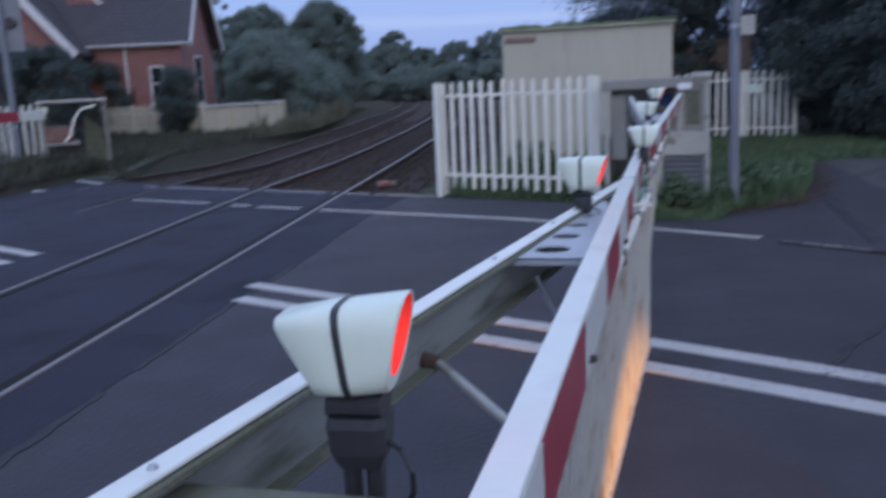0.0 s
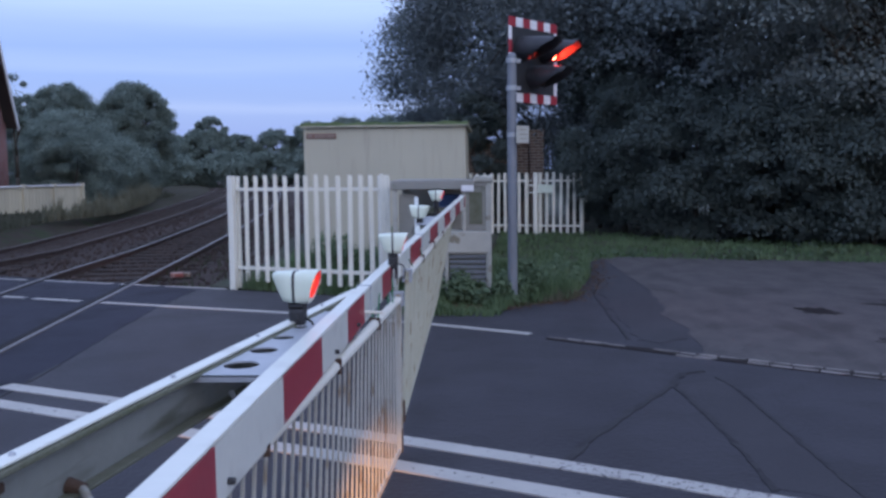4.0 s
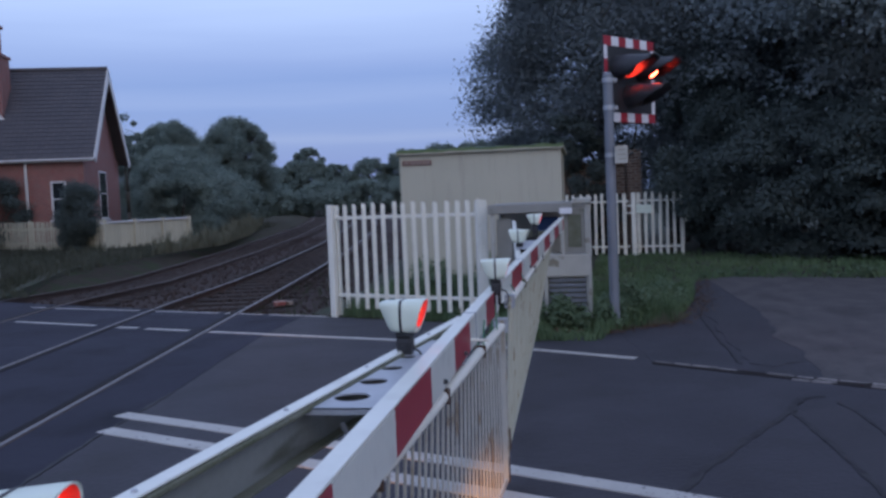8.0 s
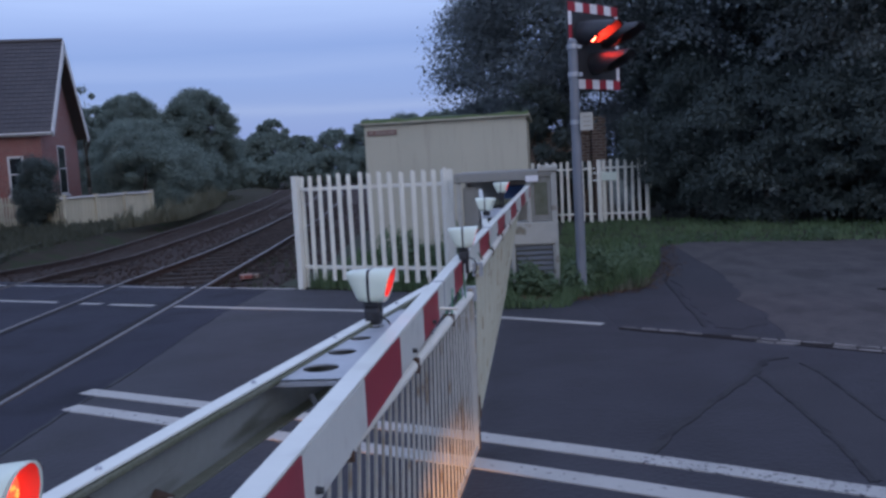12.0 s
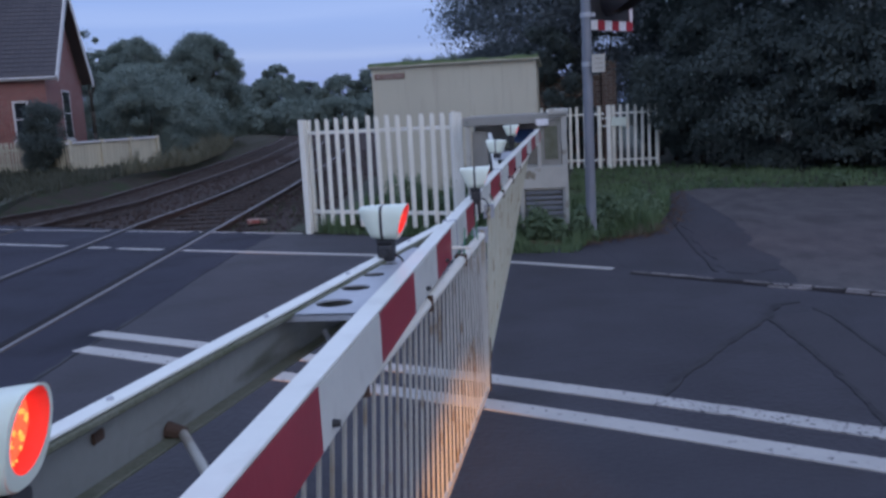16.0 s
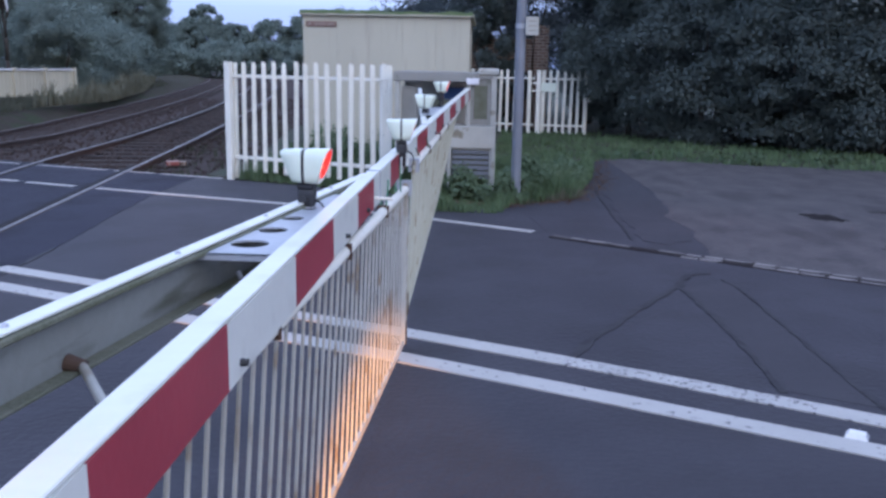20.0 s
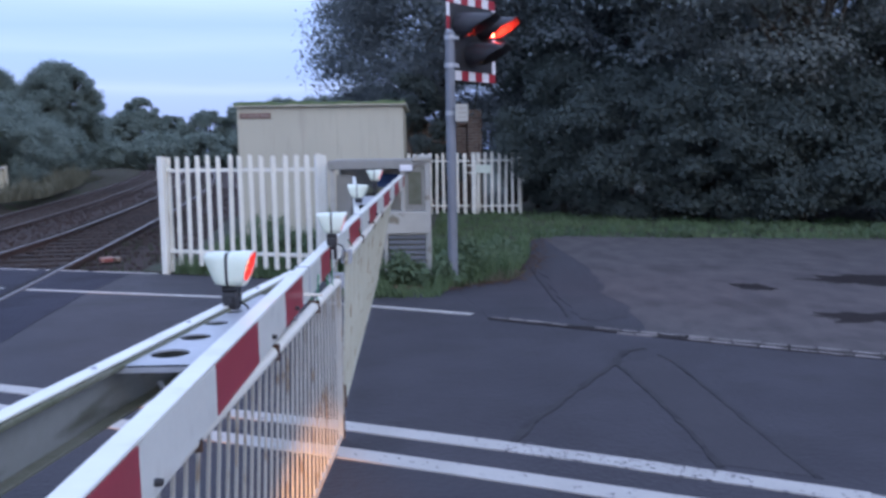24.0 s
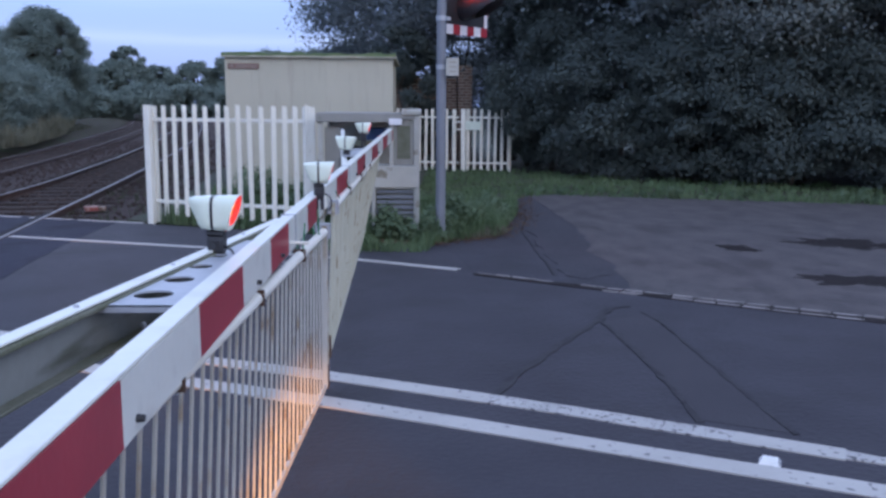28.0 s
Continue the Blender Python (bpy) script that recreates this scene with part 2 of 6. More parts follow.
HOOD = mat("black_hood", (0.026, 0.027, 0.032), (0.040, 0.041, 0.047), rough=0.5, scale=8, fine=60, bump=0.05, spec=0.4)
BOARD_WHITE = mat("board_white", (0.72, 0.72, 0.74), (0.6, 0.6, 0.62), rough=0.45, scale=8, fine=50, bump=0.03)
BOARD_RED = mat("board_red", (0.34, 0.025, 0.04), (0.26, 0.018, 0.03), rough=0.45, scale=8, fine=50, bump=0.03)
PALE_M = mat("white_palisade_paint", (0.80, 0.785, 0.70), (0.67, 0.655, 0.575), rough=0.5, scale=3, fine=40, bump=0.08, rnd=0.5, wear=((0.36, 0.36, 0.27), 0.66, 6), streak=(6, 6, 1.2), shift=True)
CREAM = mat("cream_painted_panel", (0.465, 0.44, 0.345), (0.395, 0.375, 0.295), rough=0.75, scale=0.9, fine=30, bump=0.15, rnd=0.15, wear=((0.36, 0.32, 0.26), 0.55, 1.6, 0.25), streak=(5, 5, 0.5))
ROOF_MOSS = mat("mossy_flat_roof", (0.085, 0.13, 0.055), (0.14, 0.18, 0.09), rough=0.95, scale=4, fine=60, bump=0.6)
SIGN_RED = mat("faded_red_sign", (0.14, 0.07, 0.06), (0.22, 0.14, 0.11), rough=0.7, scale=6, fine=40, bump=0.05)
SIGN_BAR = mat("sign_lettering", (0.27, 0.20, 0.17), rough=0.7, bump=0)
CAB = mat("grey_cabinet_paint", (0.27, 0.265, 0.24), (0.19, 0.187, 0.168), rough=0.6, scale=4, fine=40, bump=0.1, wear=((0.14, 0.15, 0.11), 0.62, 5))
CAB_LIGHT = mat("pale_worn_cabinet", (0.43, 0.42, 0.37), (0.32, 0.315, 0.28), rough=0.65, scale=6, fine=50, bump=0.15, wear=((0.20, 0.18, 0.13), 0.60, 7))
BLUE = mat("blue_motor_box", (0.03, 0.09, 0.24), (0.02, 0.06, 0.17), rough=0.5, scale=6, fine=40, bump=0.1)
BRICK = brick_mat("red_brick", (0.27, 0.080, 0.068), (0.20, 0.058, 0.052), (0.27, 0.19, 0.17), 0.225, 0.075)
OLD_BRICK = brick_mat("old_brick", (0.17, 0.10, 0.07), (0.12, 0.07, 0.05), (0.26, 0.22, 0.18), 0.225, 0.075)
SLATE = mat("dark_slate", (0.055, 0.052, 0.060), (0.085, 0.078, 0.082), rough=0.7, scale=2, fine=30, bump=0.2, rnd=0.6)
TRIM = mat("white_timber_trim", (0.62, 0.61, 0.60), (0.50, 0.49, 0.48), rough=0.6, scale=4, fine=40, bump=0.1)
TIMBER = mat("pale_weathered_fence", (0.50, 0.46, 0.34), (0.37, 0.34, 0.26), rough=0.85, scale=4, fine=60, bump=0.3, rnd=0.6, stretch=(3, 3, 0.6))
GLASS = mat("window_glass", (0.02, 0.025, 0.03), rough=0.06, bump=0, spec=0.9)
BALLAST = mat("dark_ballast", (0.036, 0.027, 0.025), (0.064, 0.048, 0.043), rough=0.95, scale=9, fine=28, bump=1.0, spec=0.1, wear=((0.12, 0.105, 0.09), 0.68, 24))
STONE = mat("ballast_stone", (0.048, 0.037, 0.034), (0.076, 0.058, 0.052), rough=0.95, scale=5, fine=60, bump=0.4, spec=0.1, rnd=0.5, island=True)
SLEEPER = mat("old_timber_sleeper", (0.037, 0.030, 0.028), (0.058, 0.047, 0.042), rough=0.9, spec=0.1, scale=4, fine=60, bump=0.5, rnd=0.5, stretch=(1, 5, 5))
RAIL_SIDE = mat("rail_rust", (0.050, 0.033, 0.029), (0.075, 0.048, 0.040), rough=0.85, scale=6, fine=70, bump=0.3)
RAIL_TOP = mat("polished_rail_head", (0.15, 0.15, 0.165), (0.09, 0.086, 0.09), rough=0.42, metal=0.4, scale=5, fine=60, bump=0.05)
RAIL_DULL = mat("dull_rail_head", (0.085, 0.072, 0.070), (0.060, 0.048, 0.045), rough=0.6, metal=0.2, scale=5, fine=60, bump=0.05)
GROOVE_SHADE = mat("groove_shade", (0.008, 0.008, 0.010), (0.014, 0.013, 0.014), rough=0.9, scale=4, fine=60, bump=0.3, spec=0.2)
EARTH = mat("verge_earth", (0.021, 0.026, 0.012), (0.039, 0.036, 0.019), rough=0.95, scale=0.8, fine=30, bump=0.7, wear=((0.022, 0.036, 0.012), 0.52, 2.5))
BANK = mat("bank_earth", (0.030, 0.025, 0.018), (0.052, 0.044, 0.033), rough=0.95, scale=1.4, fine=26, bump=0.9, spec=0.1, wear=((0.030, 0.038, 0.018), 0.52, 2.2))
KERB = mat("worn_kerb_stone", (0.23, 0.212, 0.206), (0.11, 0.102, 0.10), rough=0.9, scale=5, fine=60, bump=0.4, rnd=0.8, wear=((0.09, 0.085, 0.083), 0.60, 8))
DAMP = mat("damp_tarmac", (0.011, 0.0085, 0.0085), (0.020, 0.0155, 0.0155), rough=0.75, scale=2, fine=60, bump=0.5, spec=0.2)
GRASS = leaf_mat("grass_blades", (0.082, 0.140, 0.068), (0.155, 0.204, 0.110))
STRAW = leaf_mat("dry_grass", (0.125, 0.125, 0.085), (0.18, 0.175, 0.125))
SCRUB = leaf_mat("dull_scrub", (0.055, 0.062, 0.042), (0.095, 0.096, 0.072))
# leaf colour lifted and blued to stand for the haze over the trees
LEAF_HAZE = leaf_mat("hazed_leaves", (0.175, 0.212, 0.228), (0.255, 0.292, 0.292))
# darker leaf copy for shade under the canopy, partly lifted again for haze
LEAF_SHRUB = leaf_mat("shrub_leaves", (0.072, 0.094, 0.092), (0.112, 0.138, 0.126))
# darker leaf copy so sky-lit outer trees stay a silhouette
LEAF_EDGE = leaf_mat("outer_tree_leaves", (0.125, 0.150, 0.162), (0.180, 0.206, 0.204))
NETTLE = leaf_mat("weed_leaves", (0.104, 0.160, 0.096), (0.160, 0.212, 0.126))
LITTER = leaf_mat("leaf_litter", (0.10, 0.058, 0.036), (0.17, 0.11, 0.07))
LEAF_PALE = leaf_mat("pale_leaves", (0.135, 0.160, 0.158), (0.205, 0.232, 0.215))
# distance haze put into the colour: paler and bluer than nearby leaves
LEAF_FAR = leaf_mat("hazed_far_leaves", (0.146, 0.190, 0.170), (0.208, 0.254, 0.218))
BARK = mat("dark_bark", (0.045, 0.038, 0.030), (0.075, 0.064, 0.050), rough=0.95, scale=6, fine=50, bump=0.8, stretch=(3, 3, 0.7))
STUD_M = mat("white_road_stud", (0.78, 0.78, 0.76), (0.6, 0.6, 0.58), rough=0.35, scale=20, fine=80, bump=0.05)
LAMP_ON = mat("lit_white_lamp", (0.9, 0.9, 0.9), rough=0.3, bump=0, emit=((0.9, 0.95, 1.0), 1.2))

# ---- mesh helpers ----


class Geo:
    """Collects vertices and faces of one mesh."""

    def __init__(self):
        self.v, self.f = [], []

    def add(self, verts, faces):
        k = len(self.v)
        self.v += [tuple(p) for p in verts]
        self.f += [tuple(i + k for i in f) for f in faces]
        return self

    def box(self, x0, x1, y0, y1, z0, z1, m=None):
        vs = [Vector((x, y, z)) for z in (z0, z1) for y in (y0, y1) for x in (x0, x1)]
        if m:
            vs = [m @ p for p in vs]
        return self.add(vs, [(0, 2, 3, 1), (4, 5, 7, 6), (0, 1, 5, 4), (2, 6, 7, 3), (0, 4, 6, 2), (1, 3, 7, 5)])

    def chamfer(self, x0, x1, y0, y1, z0, z1, c=0.004, m=None):
        """A box with chamfered edges along its longest axis."""
        d = (x1 - x0, y1 - y0, z1 - z0)
        a = d.index(max(d))
        o = [i for i in range(3) if i != a]
        lo, hi = (x0, y0, z0), (x1, y1, z1)
        c = min(c, 0.45 * d[o[0]], 0.45 * d[o[1]])
        p0, p1, q0, q1 = lo[o[0]], hi[o[0]], lo[o[1]], hi[o[1]]
        ring = [(p0 + c, q0), (p1 - c, q0), (p1, q0 + c), (p1, q1 - c), (p1 - c, q1), (p0 + c, q1), (p0, q1 - c), (p0, q0 + c)]
        vs = []
        for e in (lo[a], hi[a]):
            for p, q in ring:
                w = [0, 0, 0]
                w[a], w[o[0]], w[o[1]] = e, p, q
                vs.append(Vector(w))
        if m:
            vs = [m @ p for p in vs]
        fs = [(i, (i + 1) % 8, (i + 1) % 8 + 8, i + 8) for i in range(8)] + [tuple(range(7, -1, -1)), tuple(range(8, 16))]
        return self.add(vs, fs)

    def tube(self, a, b, r0, r1=None, n=10):
        a, b = Vector(a), Vector(b)
        r1 = r0 if r1 is None else r1
        z = (b - a).normalized()
        x = z.orthogonal().normalized()
        y = z.cross(x)
        vs = [p + (x * math.cos(6.28318 * i / n) + y * math.sin(6.28318 * i / n)) * r for p, r in ((a, r0), (b, r1)) for i in range(n)]
        return self.add(vs, [(i, (i + 1) % n, (i + 1) % n + n, i + n) for i in range(n)] + [tuple(range(n - 1, -1, -1)), tuple(range(n, 2 * n))])

    def prism(self, pts, z0, z1):
        n = len(pts)
        vs = [(x, y, z0) for x, y in pts] + [(x, y, z1) for x, y in pts]
        return self.add(vs, [(i, (i + 1) % n, (i + 1) % n + n, i + n) for i in range(n)] + [tuple(range(n - 1, -1, -1)), tuple(range(n, 2 * n))])

    def sweep(self, path, section, closed=True):
        """Section of (side, up) pairs swept along a path of points, kept upright."""
        k, n = len(section), len(path)
        vs = []
        for i, p in enumerate(path):
            p = Vector(p)
            d = Vector(path[min(i + 1, n - 1)]) - Vector(path[max(i - 1, 0)])
            s = Vector((d.y, -d.x, 0)).normalized()
            vs += [p + s * a + Vector((0, 0, u)) for a, u in section]
        fs = []
        for i in range(n - 1):
            for j in range(k if closed else k - 1):
                fs.append((i * k + j, i * k + (j + 1) % k, (i + 1) * k + (j + 1) % k, (i + 1) * k + j))
        if closed:
            fs += [tuple(range(k - 1, -1, -1)), tuple(range((n - 1) * k, n * k))]
        return self.add(vs, fs)

    def mesh(self, name, material, smooth=False, fix=True):
        me = bpy.data.meshes.new(name)
        me.from_pydata(self.v, [], self.f)
        me.materials.append(material)
        if fix:
            bm = bmesh.new()
            bm.from_mesh(me)
            bmesh.ops.recalc_face_normals(bm, faces=bm.faces)
            bm.to_mesh(me)
            bm.free()
        if smooth:
            me.polygons.foreach_set("use_smooth", [True] * len(me.polygons))
        return me


def part(name, geo, material, parent, label="", smooth=False, m=None):
    me = geo.mesh(name, material, smooth) if isinstance(geo, Geo) else geo
    ob = new(name, me)
    ob.parent = parent
    if m is not None:
        ob.matrix_basis = m
    return tagged(ob, label)


def thing(name, label, category, at=(0, 0, 0), turn=0.0, group="", kind=""):
    ob = new(name)
    ob.empty_display_size = 0.1
    ob.matrix_basis = pose(*at, 0, 0, turn)
    return tagged(ob, label, category, group, kind)


def solid(name, geo, material, label, category, kind="structure", smooth=False, group=""):
    return tagged(new(name, geo.mesh(name, material, smooth)), label, category, group, kind)


def bend(a, b, k):
    return a + (b - a) * k


# ---- layout of the road and the railway ----
ROAD = Vector((0.929, -0.370))
ACROSS = Vector((0.370, 0.929))


def on_road(s, n):
    """Plan point s along the road and n across it."""
    return (ROAD * s + ACROSS * n)[:]


def rise(x, y):
    """The land climbs a little towards the far side of the line."""
    k = min(max((-x - 8.5) / 8.0, 0.0), 1.0)
    return 0.14 * k * k * (3 - 2 * k)


def track_line(off, s0, s1, step=1.0, z=0.0):
    """Points along the line at a distance to the left of the first rail."""
    x, y, s, out = -3.545, 5.93, 0.0, []
    while s <= s1 + 1e-6:
        a = radians(8.4) + 0.0022 * max(s - 9.0, 0.0)
        if s >= s0:
            px, py = x - math.cos(a) * off, y - math.sin(a) * off
            # cant falling inward on the curve past the crossing, fitted to the camera's view
            k = min(max((s - 6.6 - 0.55 * min(max(off, 0.0), 5.2)) / 5.0, 0.0), 1.0)
            out.append((px, py, z + rise(px, py) - 0.042 * min(max(off, 0.0), 5.2) * k))
        x, y, s = x - math.sin(a) * step, y + math.cos(a) * step, s + step
    return out


def track_back(off, s, z=0.0):
    """Straight run of the line behind its start."""
    a = radians(8.4)
    return (-3.545 + math.sin(a) * s - math.cos(a) * off, 5.93 - math.cos(a) * s - math.sin(a) * off, z)

# ---- ground, road and railway ----


def sheet(name, xs, ys, z, material, label, category, keep=None):
    """A draped sheet on a grid in plan."""
    g = Geo()
    nx = len(xs)
    for y in ys:
        for x in xs:
            g.v.append((x, y, z + rise(x, y)))
    for j in range(len(ys) - 1):
        for i in range(nx - 1):
            g.f.append((j * nx + i, j * nx + i + 1, (j + 1) * nx + i + 1, (j + 1) * nx + i))
    return tagged(new(name, g.mesh(name, material, False, False)), label, category, "", "structure")


def rough_edge(pts, amp, seed, step=0.22, closed=True):
    """Plan polygon with its long edges broken up unevenly."""
    rr, out = random.Random(seed), []
    for a, b in zip(pts, pts[1:] + (pts[:1] if closed else [])):
        m = max(1, min(60, int(math.dist(a, b) / step)))
        out.append(a)
        for i in range(1, m):
            x, y = bend(a[0], b[0], i / m), bend(a[1], b[1], i / m)
            w = noise.noise(Vector((x * 1.6, y * 1.6, seed))) * 1.6 + rr.uniform(-0.5, 0.5)
            d = Vector((b[0] - a[0], b[1] - a[1])).normalized()
            out.append((x - d.y * w * amp, y + d.x * w * amp))
    return out


def drape(name, pts, z, material, label, category, depth=0.12):
    """A slab with a draped top over a plan polygon."""
    g = Geo()
    n = len(pts)
    g.add([(x, y, z + rise(x, y)) for x, y in pts] + [(x, y, z - depth + rise(x, y)) for x, y in pts], [tuple(range(n))] + [(i, i + n, (i + 1) % n + n, (i + 1) % n) for i in range(n)])
    return tagged(new(name, g.mesh(name, material)), label, category, "", "structure")


far_steps = [-900, -400, -200, -120, -80, -60, -50, -40, -34, -30, -27, -24, -22, -20, -18, -16.5, -15, -13.5, -12, -10.5, -9, -8, -6, -3, 0, 3, 6, 10, 20, 40, 80, 200, 400, 900]
sheet("ground", far_steps, [-900, -300, -100, -40, -10, 0, 10, 20, 30, 40, 60, 80, 120, 200, 400, 900], -0.44, EARTH, "dark grassy earth reaching to the horizon", "ground")


def build_road():
    g = Geo()
    ss = [-70, -50, -40, -34, -30, -27, -24.5, -22, -19.5, -17, -14.5, -12, -9, -6, -3, 0, 3, 6, 12, 30, 70]
    for z in (0.0, -0.15):
        for n in (-0.45, 9.42):
            for s in ss:
                x, y = on_road(s, n)
                g.v.append((x, y, z + rise(x, y)))
    k = len(ss)
    for i in range(k - 1):
        g.f += [(i, i + 1, k + i + 1, k + i), (i, 2 * k + i, 2 * k + i + 1, i + 1), (k + i + 1, 3 * k + i + 1, 3 * k + i, k + i)]
    ob = solid("road", g, ASPHALT, "dark grey asphalt road with worn patches", "road")
    # the bluer surfacing of the crossing carries on past the second track
    ob.data.materials.append(DECK)
    for p in ob.data.polygons:
        if p.center.x * ROAD.x + p.center.y * ROAD.y < -8.9:
            p.material_index = 1
    return ob


build_road()
# smoother deck between and beside the rails
drape("crossing_deck", rough_edge([on_road(-2.06, -0.4), (-2.57, 2.9), (-2.72, 4.1), (-2.88, 5.57), (-2.98, 6.85), (-3.28, 9.6), (-3.32, 11.37)], 0.016, 21, 0.16, False) + [(-3.32, 11.37), on_road(-12.2, 9.4), on_road(-8.95, -0.4)], 0.004, DECK, "smooth bluish asphalt deck between the rails", "crossing deck", 0.006)
drape("apron", [(0.95, 8.75), (1.05, 8.02), (2.87, 6.84), (3.95, 6.24), (7.5, 4.7), (7.8, 5.4), (4.2, 7.2), (3.4, 8.6), (3.0, 12.4), (2.75, 15.0), (2.2, 14.9), (1.95, 12.4), (1.5, 10.35), (0.8, 9.72)], 0.0015, ASPHALT, "grey asphalt edge of the forecourt", "driveway", 0.16)
drape("driveway", [(2.30, 7.25), (2.87, 6.88), (3.95, 6.28), (7.5, 4.74), (22, -0.8), (26, 8), (14, 12.0), (7.9, 13.75), (2.75, 15.2), (2.45, 14.95)] + rough_edge([(2.50, 12.4), (2.54, 11.0), (2.45, 9.65), (2.31, 9.26), (2.41, 8.6), (2.36, 7.85), (2.30, 7.26)], 0.05, 3, 0.22, False), 0.0045, OLD_TAR, "rough pale tarmac forecourt with patches", "driveway", 0.16)
drape("verge", [(-3.3, 11.75), (-2.8, 11.42), (-0.6, 10.5), (-0.05, 10.05), (0.7, 9.74), (1.5, 10.32), (1.95, 12.4), (2.2, 14.9), (2.75, 15.2), (7.9, 13.75), (14, 12.0), (26, 8), (60, 30), (40, 70), (-6, 70), (-4.0, 20), (-3.2, 14)], -0.004, EARTH, "grassy verge beside the road", "verge", 0.5)
drape("verge", [on_road(-14.3, 9.42), (-12.2, 20), (-13.1, 26), (-15.3, 34), (-20.8, 48), (-34.8, 72), (-90, 72), (-90, 45)], 0.03, EARTH, "grassy verge beyond the second track", "verge", 0.6)


def ribbon(pts, width, z, ragged=0.0, seed=0):
    """A flat strip along plan points."""
    rr = random.Random(seed)
    fine = []
    for a, b in zip(pts, pts[1:]):
        m = max(2, int(math.dist(a, b) / 0.12)) if ragged else 2
        fine += [(bend(a[0], b[0], i / m), bend(a[1], b[1], i / m)) for i in range(m)]
    fine.append(pts[-1])
    lo, hi = [], []
    for i, p in enumerate(fine):
        q, r = fine[max(i - 1, 0)], fine[min(i + 1, len(fine) - 1)]
        d = Vector((r[0] - q[0], r[1] - q[1])).normalized()
        w0, w1 = width / 2 * (1 + rr.uniform(-ragged, ragged)), width / 2 * (1 + rr.uniform(-ragged, ragged))
        lo.append((p[0] + d.y * w0, p[1] - d.x * w0))
        hi.append((p[0] - d.y * w1, p[1] + d.x * w1))
    g, n = Geo(), len(fine)
    g.add([(x, y, zz + rise(x, y)) for zz in (z, z - 0.0095) for line in (lo, hi) for x, y in line], [(i, i + 1, n + i + 1, n + i) for i in range(n - 1)] + [(i, 2 * n + i, 2 * n + i + 1, i + 1) for i in range(n - 1)] + [(n + i + 1, 3 * n + i + 1, 3 * n + i, n + i) for i in range(n - 1)])
    return g


def marking(pts, width, label, z=0.0075, material=LINE, ragged=0.025, seed=1):
    return solid("road_marking", ribbon(pts, width, z, ragged, seed), material, label, "road marking")


marking([(-3.04, 6.15), (0.00, 4.915), (0.88, 4.508)], 0.138, "white centre line, solid and slightly worn")
marking([(0.88, 4.508), (1.38, 4.265), (1.98, 3.955)], 0.132, "white centre line, scuffed and flaking", 0.0072, WORN_LINE, 0.07, 3)
marking([(1.98, 3.955), (2.40, 3.735)], 0.135, "white centre line, solid and slightly worn", seed=5)
marking([(2.40, 3.735), (2.76, 3.545)], 0.085, "white centre line, frayed at its end", 0.0072, WORN_LINE, 0.3, 6)
marking([(2.60, 3.09), (1.57, 0.45)], 0.30, "broad white stop line before the barrier", seed=11)
marking([(-2.92, 5.715), (-0.02, 4.495), (0.69, 4.168), (2.0, 3.540), (3.977, 2.57), (8.977, 0.35)], 0.142, "second white centre line beside the first", seed=7)
marking([(-5.93, 7.27), (-6.75, 7.66), (-9.6, 8.90)], 0.13, "white centre line between the two tracks", 0.0092, seed=8)
marking([(-5.92, 6.86), (-6.35, 7.04), (-9.6, 8.42)], 0.13, "white centre line between the two tracks", 0.0092, seed=9)
marking([(-10.06, 12.52), (-11.65, 13.30), (-13.6, 14.2)], 0.15, "white edge line past the tracks", 0.0092, seed=43)
for k, (a, b) in enumerate(((-7.6, -6.05), (-5.62, -5.28), (-5.12, -4.42), (-4.1, 0.91))):
    marking([(a, 8.71 - (a + 0.116) * (0.367 if a < -2 else 0.40) - (0.03 if a < -2 else 0)), (b, 8.71 - (b + 0.116) * (0.367 if b < -2 else 0.545))], 0.085, "thin white edge line across the crossing", seed=20 + k) if k < 3 else marking([(-4.1, 10.17), (-1.64, 9.38), (-0.116, 8.71), (0.91, 8.15)], 0.085, "thin white edge line across the crossing", seed=24)
for k, (a, b) in enumerate(((-8.9, -8.15), (-7.95, -6.2), (-6.02, -4.72), (-4.6, -3.98), (-3.88, -2.95))):
    marking([(a, 11.34 - (a + 2.95) * 0.318), (b, 11.34 - (b + 2.95) * 0.318)], 0.06, "faint white line at the far edge of the crossing", 0.0072, WORN_LINE, 0.15, 30 + k)
marking([(-9.6, 13.55), (-11.3, 14.6)], 0.1, "white edge line past the tracks", seed=41)
marking([(-11.9, 16.6), (-14.2, 18.0)], 0.1, "white edge line past the tracks", seed=42)

# bitumen seams and the darker reinstatement between them
seams = thing("tarmac_seam", "dark bitumen seams sealing a road repair", "road seam", kind="structure")
for k, (pts, w) in enumerate((
    ([(0.90, 4.50), (1.03, 4.82), (1.30, 5.30), (1.50, 5.68), (1.83, 6.22), (1.97, 6.56), (2.13, 6.66)], 0.05),
    ([(1.83, 6.16), (1.87, 5.6), (1.89, 5.18), (1.89, 4.15)], 0.034),
    ([(2.20, 6.45), (2.245, 6.16), (2.262, 4.87), (2.28, 3.98)], 0.026),
    ([(1.86, 12.7), (1.80, 10.2), (1.77, 7.85)], 0.03),
    ([(-2.56, 2.85), (-2.62, 3.3), (-2.68, 3.75)], 0.05),
    ([(-2.72, 4.1), (-2.88, 5.5), (-2.98, 6.85)], 0.028),
)):
    part("seam", ribbon(rough_edge(pts, 0.010, 80 + k, 0.13, False) + pts[-1:], w, 0.0055 if pts[0][1] < 7 else 0.0088, 0.6, 60 + k), SEAM, seams)
